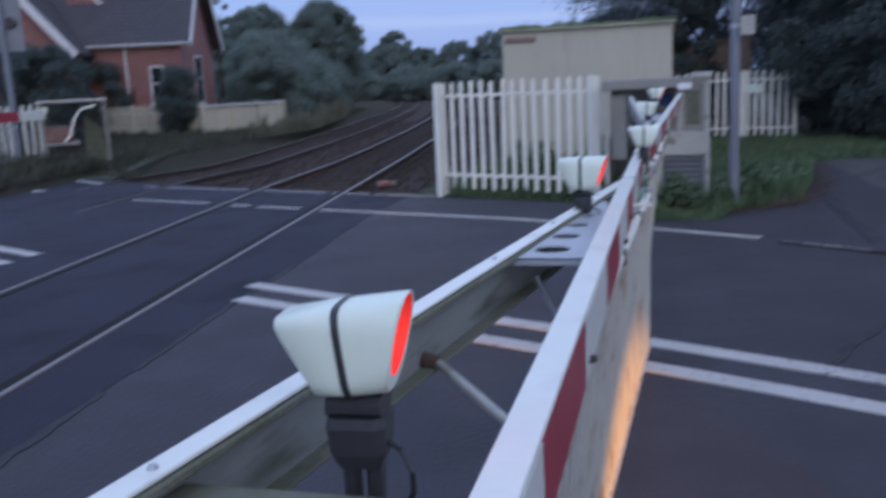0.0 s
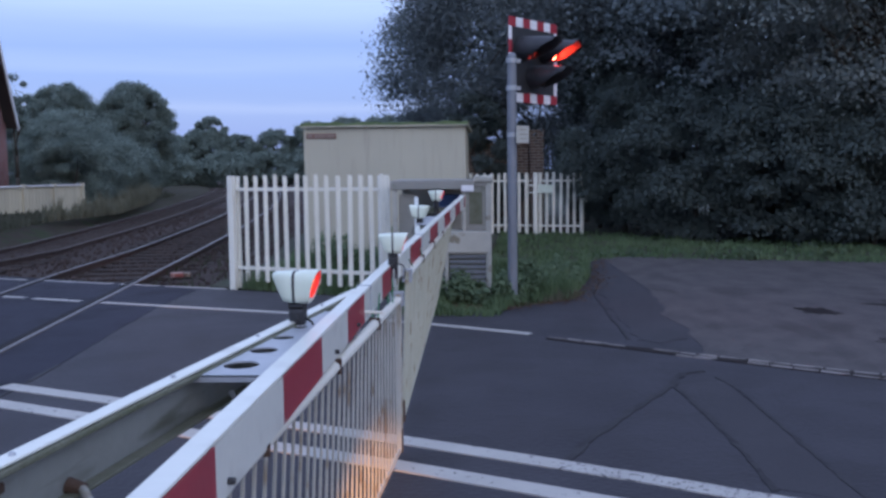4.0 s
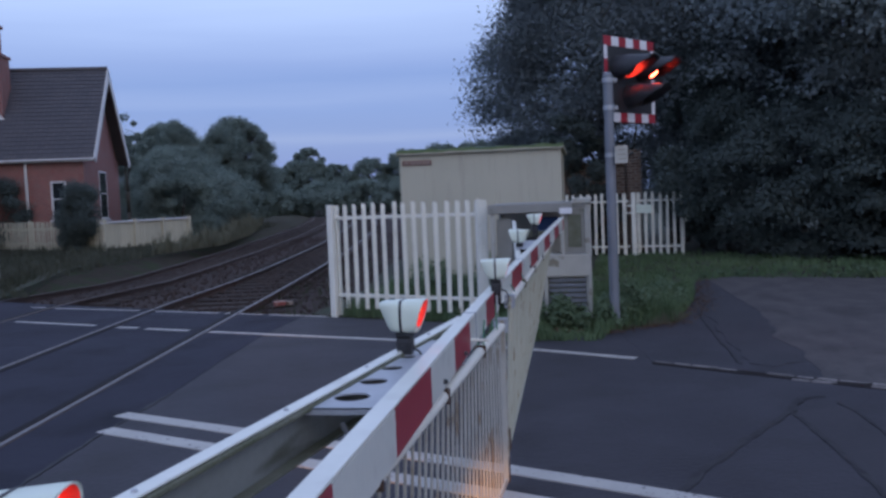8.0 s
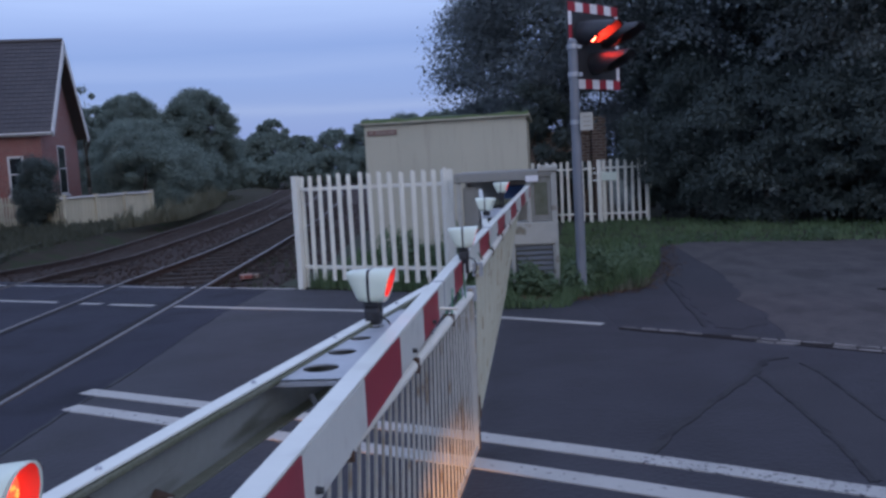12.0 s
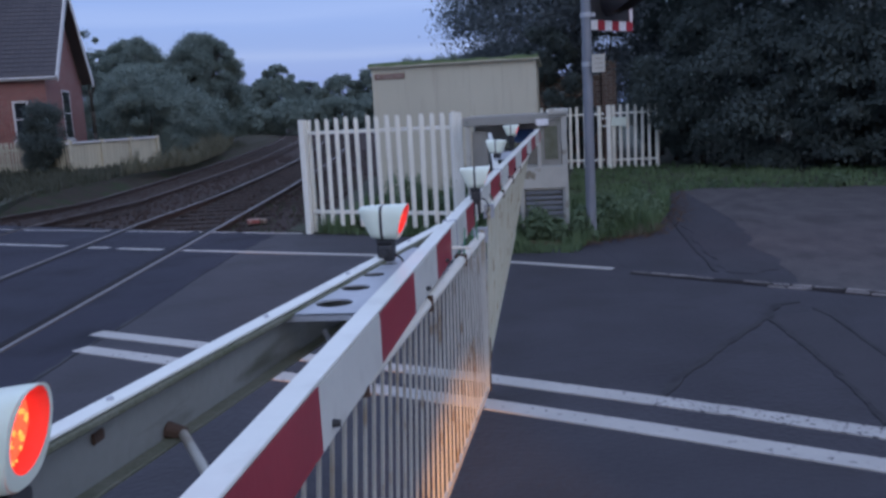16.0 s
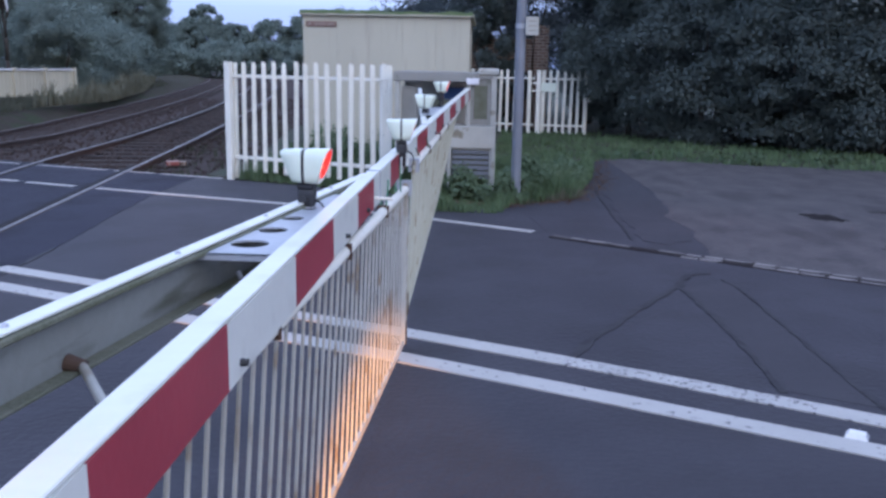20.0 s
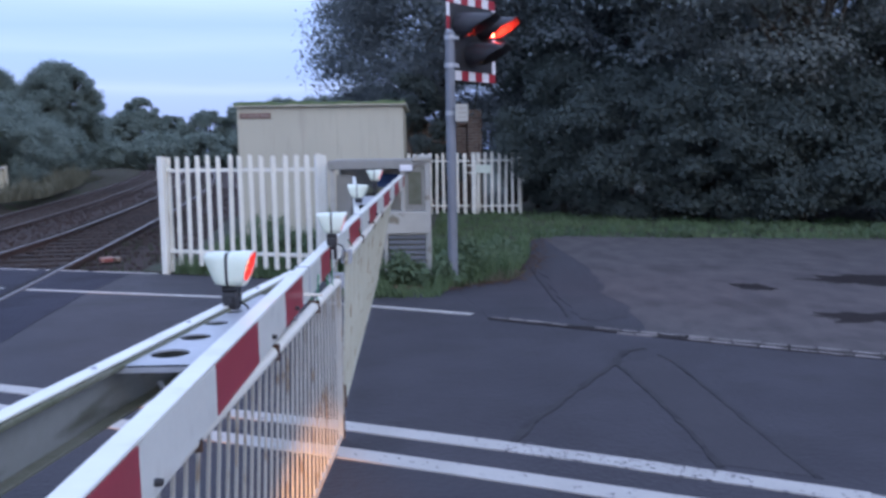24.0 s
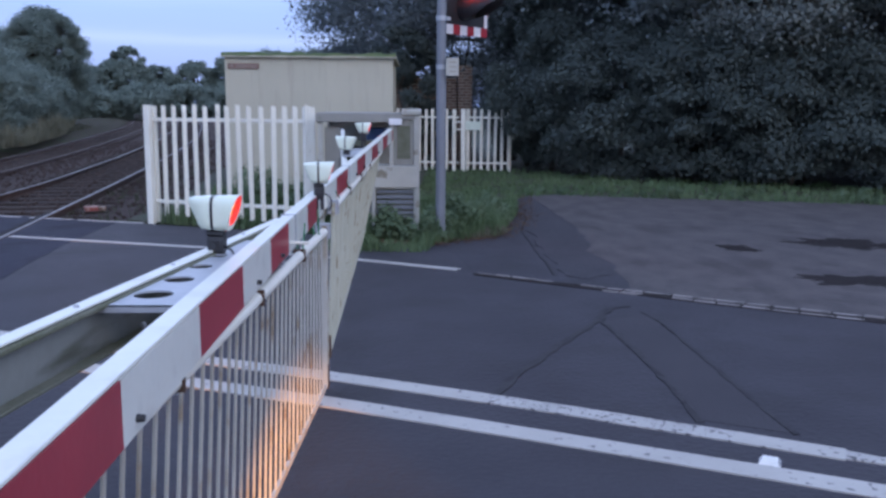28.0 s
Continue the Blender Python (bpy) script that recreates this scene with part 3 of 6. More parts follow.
drape("tarmac_patch", [(1.84, 6.2), (2.22, 6.4), (2.28, 4.0), (1.90, 4.18)], 0.0022, PATCH, "darker strip of newer asphalt in the road", "road patch", 0.006)
drape("tarmac_patch", rough_edge([(2.05, 14.2), (2.44, 14.0), (2.50, 11.4), (2.44, 9.65), (2.31, 9.26), (2.40, 8.6), (2.30, 7.9), (2.05, 7.7), (1.85, 7.85), (1.86, 9.5), (1.93, 11.6)], 0.045, 8, 0.15), 0.0068, PATCH, "darker strip of newer asphalt in the forecourt", "road patch", 0.008)


def blot(cx, cy, rx, ry, seed):
    """Uneven rounded outline, wider than deep."""
    rr = random.Random(seed)
    out = []
    for i in range(72):
        a = i * 6.28318 / 72
        k = 1 + 0.75 * noise.noise(Vector((math.cos(a) * 1.9, math.sin(a) * 1.9, seed * 0.37))) + 0.35 * noise.noise(Vector((math.cos(a) * 6, math.sin(a) * 6, seed * 0.7))) + rr.uniform(-0.14, 0.14)
        out.append((cx + rx * k * math.cos(a), cy + ry * k * math.sin(a)))
    return out


for k, (x, y, a, b) in enumerate(((5.30, 9.74, 0.42, 0.34), (5.8, 9.55, 0.3, 0.2), (4.40, 7.66, 0.36, 0.22), (4.80, 7.45, 0.26, 0.14), (4.0, 9.43, 0.16, 0.2), (6.4, 9.3, 0.5, 0.3))):
    drape("damp_hollow", blot(x, y, a, b, 90 + k), 0.0062 + 0.0007 * k, DAMP, "dark damp hollow in the worn tarmac", "damp patch", 0.004)


# two rows of flush kerb setts with a dark joint between them
drape("kerb_joint", [(1.06, 7.99), (2.88, 6.85), (3.93, 6.24), (7.5, 4.65), (11, 3.17), (10.96, 3.05), (7.46, 4.50), (3.88, 6.06), (2.83, 6.69), (1.03, 7.90)], 0.0065, DAMP, "dark joint along the kerb stones", "road seam", 0.01)
kerb = thing("kerb", "two worn rows of pale kerb setts set flush", "kerb", kind="structure")
rr = random.Random(4)
upper = [(1.06, 7.97), (2.87, 6.835), (3.92, 6.22), (7.5, 4.64), (11, 3.16)]
lower = [(2.05, 7.22), (2.84, 6.715), (3.885, 6.085), (7.465, 4.525), (10.96, 3.06)]
for line, wide, gap in ((upper, (0.046, 0.062), 0.05), (lower, (0.026, 0.040), 0.22)):
    for a, b in zip(line, line[1:]):
        L, s = math.dist(a, b), 0.0
        turn = math.degrees(math.atan2(b[1] - a[1], b[0] - a[0]))
        while s < L - 0.10:
            w = min(rr.uniform(0.15, 0.24), L - s)
            d = rr.uniform(*wide) * (0.7 if line is upper and b[0] < 2.9 else 1.0)
            g, hi = Geo(), rr.uniform(0.009, 0.017)
            # worn top: corners pulled in unevenly, edges rounded down
            foot = [(0.006, -d / 2), (w - 0.006, -d / 2), (w - 0.006, d / 2), (0.006, d / 2)]
            top = [(x + math.copysign(rr.uniform(0.004, 0.016), w / 2 - x), y - math.copysign(rr.uniform(0.002, 0.010), y)) for x, y in foot]
            g.add([(x, y, -0.02) for x, y in foot] + [(x, y, hi * 0.55) for x, y in foot] + [(x, y, hi + rr.uniform(-0.003, 0.002)) for x, y in top],
                  [(k * 4 + i, k * 4 + (i + 1) % 4, k * 4 + 4 + (i + 1) % 4, k * 4 + 4 + i) for k in range(2) for i in range(4)] + [(8, 9, 10, 11)])
            part("kerb_stone", g, KERB, kerb, m=pose(bend(a[0], b[0], s / L), bend(a[1], b[1], s / L) + rr.uniform(-0.010, 0.010), 0, 0, 0, turn + rr.uniform(-3, 3)))
            s += w + (rr.uniform(0.1, 0.3) if rr.random() < gap else rr.uniform(0.0, 0.012))

# ---- railway ----
bed = Geo()
strips = [track_line(off, 4.5, 120, 2.0, z) for off, z in ((-2.9, -0.42), (-2.3, -0.14), (-1.5, -0.12), (2.45, -0.16), (5.35, -0.12))]
k = len(strips[0])
bed.add([p for line in strips for p in line], [(j * k + i, (j + 1) * k + i, (j + 1) * k + i + 1, j * k + i + 1) for j in range(len(strips) - 1) for i in range(k - 1)])
solid("ballast_bed", bed, BALLAST, "dark brown stone ballast under the tracks", "ballast")
slope = Geo()
strips = [track_line(off, 4.5, 120, 2.0, z) for off, z in ((5.35, -0.12), (6.1, 0.12), (7.2, 0.235), (9.0, 0.235))]
slope.add([p for line in strips for p in line], [(j * k + i, (j + 1) * k + i, (j + 1) * k + i + 1, j * k + i + 1) for j in range(len(strips) - 1) for i in range(k - 1)])
solid("bank", slope, BANK, "brown earth bank beside the second track", "bank")


def stones(name, lines, count, seed, size, label):
    """Loose ballast stones, one joined heap."""
    rr = random.Random(seed)
    g = Geo()
    for _ in range(count):
        p = rr.choice(lines)
        x, y, z = p[0] + rr.uniform(-1, 1), p[1] + rr.uniform(-0.8, 0.8), p[2]
        r = rr.uniform(0.5, 1.0) * size
        q = Euler((rr.uniform(0, 6), rr.uniform(0, 6), rr.uniform(0, 6))).to_matrix()
        vs = [Vector((x, y, z + r * 0.2)) + q @ Vector(c) * r for c in ((1, 0, 0), (-0.9, 0.2, 0), (0, 1, 0.1), (0.1, -0.8, 0), (0, 0, 0.8), (0.1, 0, -0.7))]
        g.add(vs, [(0, 2, 4), (2, 1, 4), (1, 3, 4), (3, 0, 4), (2, 0, 5), (1, 2, 5), (3, 1, 5), (0, 3, 5)])
    return tagged(new(name, g.mesh(name, STONE, False, False)), label, "ballast", "", "stuff")


stones("ballast_stones", [p for off in (-1.0, 0.75, 2.4, 4.2, 6.2) for p in track_line(off, 5.0, 34, 1.0, -0.12)], 5200, 7, 0.055, "loose brown ballast stones between the rails")

HEAD = [(-0.036, 0.0), (0.036, 0.0), (0.036, -0.03), (0.010, -0.045), (0.010, -0.12), (0.065, -0.145), (-0.065, -0.145), (-0.010, -0.12), (-0.010, -0.045), (-0.036, -0.03)]
for t_no, base in enumerate((0.0, 3.42)):
    track = thing("railway_track", "rusty steel rails on timber sleepers, curving away", "railway track", group="running lines", kind="structure")
    for off in (base, base + 1.505):
        line = [track_back(off, s, 0.0) for s in (14, 7)] + track_line(off, 0, 120, 1.5)
        part("rail", Geo().sweep([(x, y, z + 0.008) for x, y, z in line], HEAD), RAIL_SIDE, track)
        part("rail_head", Geo().sweep([(x, y, z + 0.0095) for x, y, z in line], [(-0.017, 0.002), (0.017, 0.002), (0.017, -0.001), (-0.017, -0.001)]), RAIL_TOP if base == 0 else RAIL_DULL, track, "worn shiny running surface")
        side = 0.075 if off == base else -0.075
        gap = [track_back(off + side, s, 0.0) for s in (7, 3)] + track_line(off + side, 0, 6.5 + off * 0.55, 0.5)
        # flat strip: the groove's shade is in its near-black colour, no recess cut
        part("flangeway", Geo().sweep([(x, y, z + 0.0085) for x, y, z in gap], [(-0.032, 0.001), (0.032, 0.001), (0.032, -0.003), (-0.032, -0.003)]), GROOVE_SHADE, track, "flat black strip painted for the shaded groove beside the rail")
    wood = Geo().chamfer(-1.25, 1.25, -0.125, 0.125, -0.13, 0.0, 0.012).mesh("sleeper", SLEEPER)
    centre = track_line(base + 0.75, 5.0 + base * 0.55, 95, 0.7, -0.105)
    for i, p in enumerate(centre[:-1]):
        q = centre[i + 1]
        part("sleeper", wood, None, track, m=pose(*p, 0, 0, math.degrees(math.atan2(q[1] - p[1], q[0] - p[0])) - 90))

# ---- palisade fences ----


def pale_mesh(h, w):
    """A folded steel pale with a notched head."""
    g = Geo()
    prof = [(-w / 2, 0.0), (-w / 4, -0.014), (0, 0.004), (w / 4, -0.014), (w / 2, 0.0), (w / 2, 0.003), (w / 4, -0.011), (0, 0.007), (-w / 4, -0.011), (-w / 2, 0.003)]
    top = {-w / 2: 0.03, -w / 4: 0.0, 0: 0.012, w / 4: 0.0, w / 2: 0.03}
    g.add([(x, y, 0.0) for x, y in prof] + [(x, y, h - top[x]) for x, y in prof], [(i, (i + 1) % 10, (i + 1) % 10 + 10, i + 10) for i in range(10)] + [(0, 1, 8, 9), (1, 2, 7, 8), (2, 3, 6, 7), (3, 4, 5, 6), (10, 11, 18, 19), (11, 12, 17, 18), (12, 13, 16, 17), (13, 14, 15, 16)])
    return g.mesh("pale", PALE_M)


def palisade(name, label, p, q, count, h, low, posts, group="", start=None, pitch=0.158):
    """start: distance of the first pale from p; without it the pales are spread over the whole length."""
    L = math.dist(p, q)
    f = thing(name, label, "fence", (p[0], p[1], 0), math.degrees(math.atan2(q[1] - p[1], q[0] - p[0])), group)
    pm, rr = pale_mesh(h - low, 0.066), random.Random(len(name) + count)
    for i in range(count):
        part("pale", pm, None, f, m=pose(L * (i + 0.5) / count if start is None else start + pitch * i, -0.035, low + rr.uniform(-0.012, 0.012), rr.uniform(-0.8, 0.8), rr.uniform(-0.7, 0.7), 0))
    for z in (low + 0.17, h - 0.19):
        part("rail", Geo().chamfer(0, L, -0.018, 0.002, z - 0.022, z + 0.022, 0.004).chamfer(0, L, 0.0, 0.03, z + 0.014, z + 0.022, 0.002), PALE_M, f)
    for x in posts:
        part("post", Geo().chamfer(x - 0.04, x + 0.04, 0.0, 0.07, -0.1, h - 0.02, 0.008), PALE_M, f, "square white steel post")
    return f


def plan(p, d, s):
    return (p[0] + d[0] * s, p[1] + d[1] * s)


palisade("palisade_fence", "white steel palisade fence beyond the far barrier", (-15.25, 16.0), (-13.6, 17.15), 13, 1.46, 0.06, (0.0, 0.95, 1.98), "white palisade")
near_fence = palisade("palisade_fence", "white steel palisade fence beside the grass", (-2.84, 11.50), (-0.70, 10.64), 14, 1.50, 0.10, (0.0, 2.2), "white palisade", 0.20)
part("end_pale", pale_mesh(1.38, 0.066), None, near_fence, m=pose(2.315, -0.035, 0.11))
part("corner_post", Geo().chamfer(-0.055, 0.035, -0.10, -0.02, -0.05, 1.49, 0.01), PALE_M, near_fence, "wide white end post")
palisade("palisade_fence", "white steel palisade fence behind the barrier housing", (-0.15, 20.9), (1.52, 20.55), 10, 1.43, 0.03, (0.0, 0.764, 1.594), "white palisade", 0.10, 0.166)
gate = palisade("palisade_gate", "closed white palisade gate before dark trees", (1.62, 20.48), (2.70, 20.30), 7, 1.43, 0.03, (0.10, 1.06), "white palisade", 0.10, 0.158)
part("gate_post", Geo().chamfer(-0.05, 0.05, -0.07, 0.03, 0, 1.43, 0.01), PALE_M, gate)
part("sign", Geo().chamfer(0.02, 0.36, -0.085, -0.073, 0.96, 1.16, 0.004, m=pose(0, 0, 0, 0, 2, 0)), HOUSING, gate, "blank greenish-white plate")
for z in (0.95, 1.12):
    part("latch_bar", Geo().chamfer(-0.17, 0.06, -0.082, -0.070, z, z + 0.035, 0.004), PALE_M, gate, "flat white latch bar")
part("gate_bracket", Geo().chamfer(1.12, 1.18, -0.05, 0.02, 0.75, 1.0, 0.01), PALE_M, gate, "small white bracket")

# ---- relay building ----


def relay_room():
    b = thing("relay_building", "cream panelled equipment building with mossy flat roof", "building", (-2.61, 15.0, 0))
    W, D, H = 2.73, 3.2, 2.27
    part("plinth", Geo().chamfer(-0.03, W + 0.03, -0.03, D + 0.03, -0.1, 0.06, 0.01), OLD_BRICK, b)
    n = 5
    for i in range(n):
        x0, x1 = W * i / n, W * (i + 1) / n
        part("wall_panel", Geo().chamfer(x0 + 0.0012, x1 - 0.0012, 0.0, 0.06, 0.06, H, 0.002), CREAM, b)
        part("wall_panel", Geo().chamfer(x0 + 0.004, x1 - 0.004, D - 0.06, D, 0.14, H, 0.006), CREAM, b)
    for x in (0.0, W - 0.06):
        for j in range(4):
            part("wall_panel", Geo().chamfer(x, x + 0.06, 0.07 + (D - 0.14) * j / 4, 0.062 + (D - 0.14) * (j + 1) / 4, 0.14, H, 0.006), CREAM, b)
    for x in (0.0, W):
        part("corner_trim", Geo().chamfer(x - 0.02, x + 0.02, -0.008, 0.03, 0.06, H, 0.006), CREAM, b)
    part("roof", Geo().chamfer(-0.07, W + 0.07, -0.07, D + 0.07, H, H + 0.05, 0.01), CREAM, b)
    g, rr = Geo(), random.Random(5)
    xs = [-0.06 + (W + 0.12) * i / 22 for i in range(23)]
    top = [0.055 + rr.uniform(0.0, 0.035) for _ in xs]
    g.add([(x, -0.075, H + 0.02 + rr.uniform(0, 0.015)) for x in xs] + [(x, -0.07, H + t) for x, t in zip(xs, top)] + [(x, D, H + 0.06) for x in xs], [(i, i + 1, 24 + i, 23 + i) for i in range(22)] + [(23 + i, 24 + i, 47 + i, 46 + i) for i in range(22)])
    part("moss", g, ROOF_MOSS, b, "green moss along the roof edge")
    s = part("sign", Geo().chamfer(0.03, 0.54, -0.018, 0.0, 2.08, 2.17, 0.004), SIGN_RED, b, "faded red sign")
    for x0, x1 in ((0.06, 0.13), (0.17, 0.36), (0.38, 0.51)):
        part("sign_line", Geo().box(x0, x1, -0.021, -0.017, 2.10, 2.15), SIGN_BAR, s)
    return b


relay_room()


def lamp_post():
    p = thing("lamp_post", "thin white post with a small lit lamp", "lamp post", (-3.08, 18.6, 0.05))
    part("post", Geo().tube((0, 0, 0), (0, 0, 2.44), 0.028, 0.022, 10), PALE_M, p, smooth=False)
    h = part("lamp_head", Geo().chamfer(0.0, 0.11, -0.04, 0.04, 2.43, 2.48, 0.012), CAB_LIGHT, p)
    part("lamp_glass", Geo().chamfer(0.02, 0.09, -0.046, 0.03, 2.44, 2.465, 0.006), LAMP_ON, h, "lit lamp glass")


lamp_post()


def old_wall():
    w = thing("brick_pier", "old brick wall end half hidden by leaves", "wall", (-0.1, 22.6, 0))
    part("wall", Geo().chamfer(0, 1.66, 0.1, 0.45, -0.1, 2.1, 0.01), OLD_BRICK, w)
    part("pier", Geo().chamfer(1.68, 2.04, -0.10, 0.5, -0.1, 2.5, 0.01), OLD_BRICK, w)
    part("coping", Geo().chamfer(-0.05, 1.66, 0.04, 0.5, 2.1, 2.18, 0.015), OLD_BRICK, w)


old_wall()

# ---- road signal ----


def bulb_disc():
    """A disc that glows on one face and is dark on the other."""
    g, n = Geo(), 28
    g.v = [(0.10 * math.cos(6.28318 * i / n), y, 0.10 * math.sin(6.28318 * i / n)) for y in (-0.008, 0.008) for i in range(n)]
    g.f = [tuple(range(n)), tuple(range(2 * n - 1, n - 1, -1))] + [(i, i + n, (i + 1) % n + n, (i + 1) % n) for i in range(n)]
    me = g.mesh("bulb", BULB_ON)
    me.materials.append(BLACK)
    for p in me.polygons:
        p.material_index = 0 if p.normal.y < -0.5 else 1
    return me


def signal():
    """Two red wig-wag lamps and an amber on a chequered board; returns the two turning bulbs."""
    s = thing("road_signal", "level crossing signal with red lamps and chequered board", "traffic signal", (0.79, 9.96, 0))
    part("base", Geo().tube((0, 0, -0.05), (0, 0, 0.05), 0.11, 0.10, 20), RUST, s)
    part("pole", Geo().tube((0, 0, 0.03), (0, 0, 2.80), 0.056, 0.052, 20), POLE_M, s, smooth=False)
    part("plate", Geo().chamfer(0.045, 0.185, -0.10, -0.07, 1.83, 2.02, 0.006), CAB_LIGHT, s, "small pale plate with faint lines")
    for z in (1.87, 1.92, 1.97):
        part("plate_line", Geo().box(0.08, 0.16, -0.104, -0.099, z, z + 0.010), CAB, s)
    part("clamp", Geo().tube((0, 0, 1.90), (0, 0, 1.95), 0.058, 0.058, 16), GALV, s)
    # the board's own space: x along the board, y out of its face, z up
    turn = math.degrees(math.atan2(0.74, 0.59))
    base = pose(-0.035, 0.065, 2.30, 0, 0, turn)
    part("pole_cap", Geo().tube((0, 0, 2.80), (0, 0, 2.83), 0.052, 0.03, 20), POLE_M, s)
    for z in (2.42, 2.72):
        part("board_clamp", Geo().tube((0, 0, z), (0, 0, z + 0.05), 0.062, 0.062, 16).chamfer(-0.02, 0.10, 0.03, 0.12, z + 0.005, z + 0.045, 0.004), GALV, s, "galvanised clamp")
    bd = part("backboard", Geo().chamfer(0.0, 0.95, 0.0, 0.02, 0.0, 0.95, 0.004), BLACK, s, "black square board", m=base)
    w = 0.105
    k = 0.95 / 7
    for i in range(7):
        c = BOARD_RED if i % 2 == 0 else BOARD_WHITE
        for z in (0.0, 0.95 - w):
            part("border", Geo().box(i * k, (i + 1) * k, -0.004, 0.0, z, z + w), c, bd)
    v = (0.95 - 2 * w) / 5
    for i in range(5):
        c = BOARD_RED if i % 2 else BOARD_WHITE
        for x in (0.0, 0.95 - 0.06):
            part("border", Geo().box(x, x + 0.06, -0.004, 0.0, w + i * v, w + (i + 1) * v), c, bd)
    bulbs = []
    for x, z, lit in ((0.25, 0.61, True), (0.69, 0.61, True), (0.47, 0.30, False)):
        head = part("lamp_head", Geo().tube((x, 0.03, z), (x, -0.10, z), 0.135, 0.135, 24), HOOD, s, "black round lamp housing", m=base)
        # hood: a tube cut away on a slope from the foot of the lens up to its mouth
        g, n, r, L, steps = Geo(), 24, 0.132, 0.40, 8
        for inner in (0.0, 0.004):
            for j in range(steps + 1):
                k = j / steps
                half = radians(165 - 112 * k)
                for i in range(n + 1):
                    a = radians(90) - half + 2 * half * i / n
                    q = (r - inner) * (1 - 0.04 * k)
                    g.v.append((x + q * math.cos(a), -0.09 - L * k, z - 0.035 * k + q * math.sin(a)))
        m, far = n + 1, (n + 1) * (steps + 1)
        for j in range(steps):
            for i in range(n):
                p = j * m + i
                g.f += [(p, p + 1, p + m + 1, p + m), (far + p + 1, far + p, far + p + m, far + p + m + 1)]
            g.f += [(j * m, (j + 1) * m, far + (j + 1) * m, far + j * m), (j * m + n, far + j * m + n, far + (j + 1) * m + n, (j + 1) * m + n)]
        e = steps * m
        g.f += [(e + i, e + i + 1, far + e + i + 1, far + e + i) for i in range(n)]
        part("hood", g, HOOD, head, "black sloping hood", True)
        if lit:
            bulbs.append(part("bulb", bulb_disc(), None, head, "round red lamp, flashing", m=pose(x, -0.115, z)))
        else:
            part("lens", Geo().tube((x, -0.10, z), (x, -0.112, z), 0.11, 0.10, 24), LENS_AMBER, head, "unlit amber lens")
    return bulbs


BULBS = signal()

# ---- lifting barriers ----


def plate_with_holes(corners, holes, z, thick):
    """A trapezium plate with round holes; corners: near left, near right, far right, far left; holes: (share along, radius)."""
    g, n = Geo(), 24
    nl, nr, fr, fl = [Vector((*c, 0)) for c in corners]
    cuts = [0.0] + [(a[0] + b[0]) / 2 for a, b in zip(holes, holes[1:])] + [1.0]
    for (k, r), c0, c1 in zip(holes, cuts, cuts[1:]):
        quad = [nl.lerp(fl, c0), nr.lerp(fr, c0), nr.lerp(fr, c1), nl.lerp(fl, c1)]
        mid = nl.lerp(fl, k).lerp(nr.lerp(fr, k), 0.5)
        rim, edge = [], []
        for i in range(n):
            a = 6.28318 * (i + 0.5) / n - 2.35619
            d = Vector((math.cos(a), math.sin(a), 0))
            rim.append(mid + d * r)
            hit = None
            for p, q in zip(quad, quad[1:] + quad[:1]):
                e = q - p
                den = d.x * e.y - d.y * e.x
                if abs(den) > 1e-9:
                    w = p - mid
                    tt, u = (w.x * e.y - w.y * e.x) / den, (w.x * d.y - w.y * d.x) / den
                    if tt > 0 and -1e-6 <= u <= 1 + 1e-6 and (hit is None or tt < hit):
                        hit = tt
            edge.append(mid + d * (hit or r * 1.2))
        vs = [p + Vector((0, 0, zz)) for zz in (z, z - thick) for ring in (rim, edge) for p in ring]
        fs = [(i, (i + 1) % n, n + (i + 1) % n, n + i) for i in range(n)] + [(2 * n + i, 3 * n + i, 3 * n + (i + 1) % n, 2 * n + (i + 1) % n) for i in range(n)] + [(i, 2 * n + i, 2 * n + (i + 1) % n, (i + 1) % n) for i in range(n)]
        for i in range(4):
            c = quad[i]
            near = sorted(range(n), key=lambda j: (edge[j] - c).length)[:2]
            j0 = min(near) if abs(near[0] - near[1]) == 1 else max(near)
            vs.append(c + Vector((0, 0, z)))
            fs.append((n + j0, n + (j0 + 1) % n, len(vs) - 1))
        g.add(vs, fs)
    return g


def lamp_body(L, H, D):
    """White lamp housing, flared towards its lens, x along the beam; the hooded top reaches out past the lens."""
    g, n = Geo(), 32
    for x, h, d in ((0.0, 0.80, 0.78), (0.004, 0.90, 0.90), (0.35 * L, 0.96, 0.95), (0.75 * L, 1.0, 1.0), (L * 0.97, 1.02, 1.02)):
        for i in range(n):
            a = 6.28318 * i / n
            c, s = math.cos(a), math.sin(a)
            q = 0.36 + 0.42 * max(x / L, 0.0) ** 2
            y = math.copysign(abs(c) ** q, c) * D / 2 * d
            z = H / 2 + math.copysign(abs(s) ** q, s) * H / 2 * h
            # slanted back end, and a top that overhangs the lens
            sx = x + (z / H - 0.5) * (0.036 if x > 0.5 * L else -0.046 * (1 - x / (0.5 * L)))
            g.v.append((sx, y, z))
    for k in range(4):
        g.f += [(k * n + i, k * n + (i + 1) % n, (k + 1) * n + (i + 1) % n, (k + 1) * n + i) for i in range(n)]
    g.f.append(tuple(range(n)))
    return g


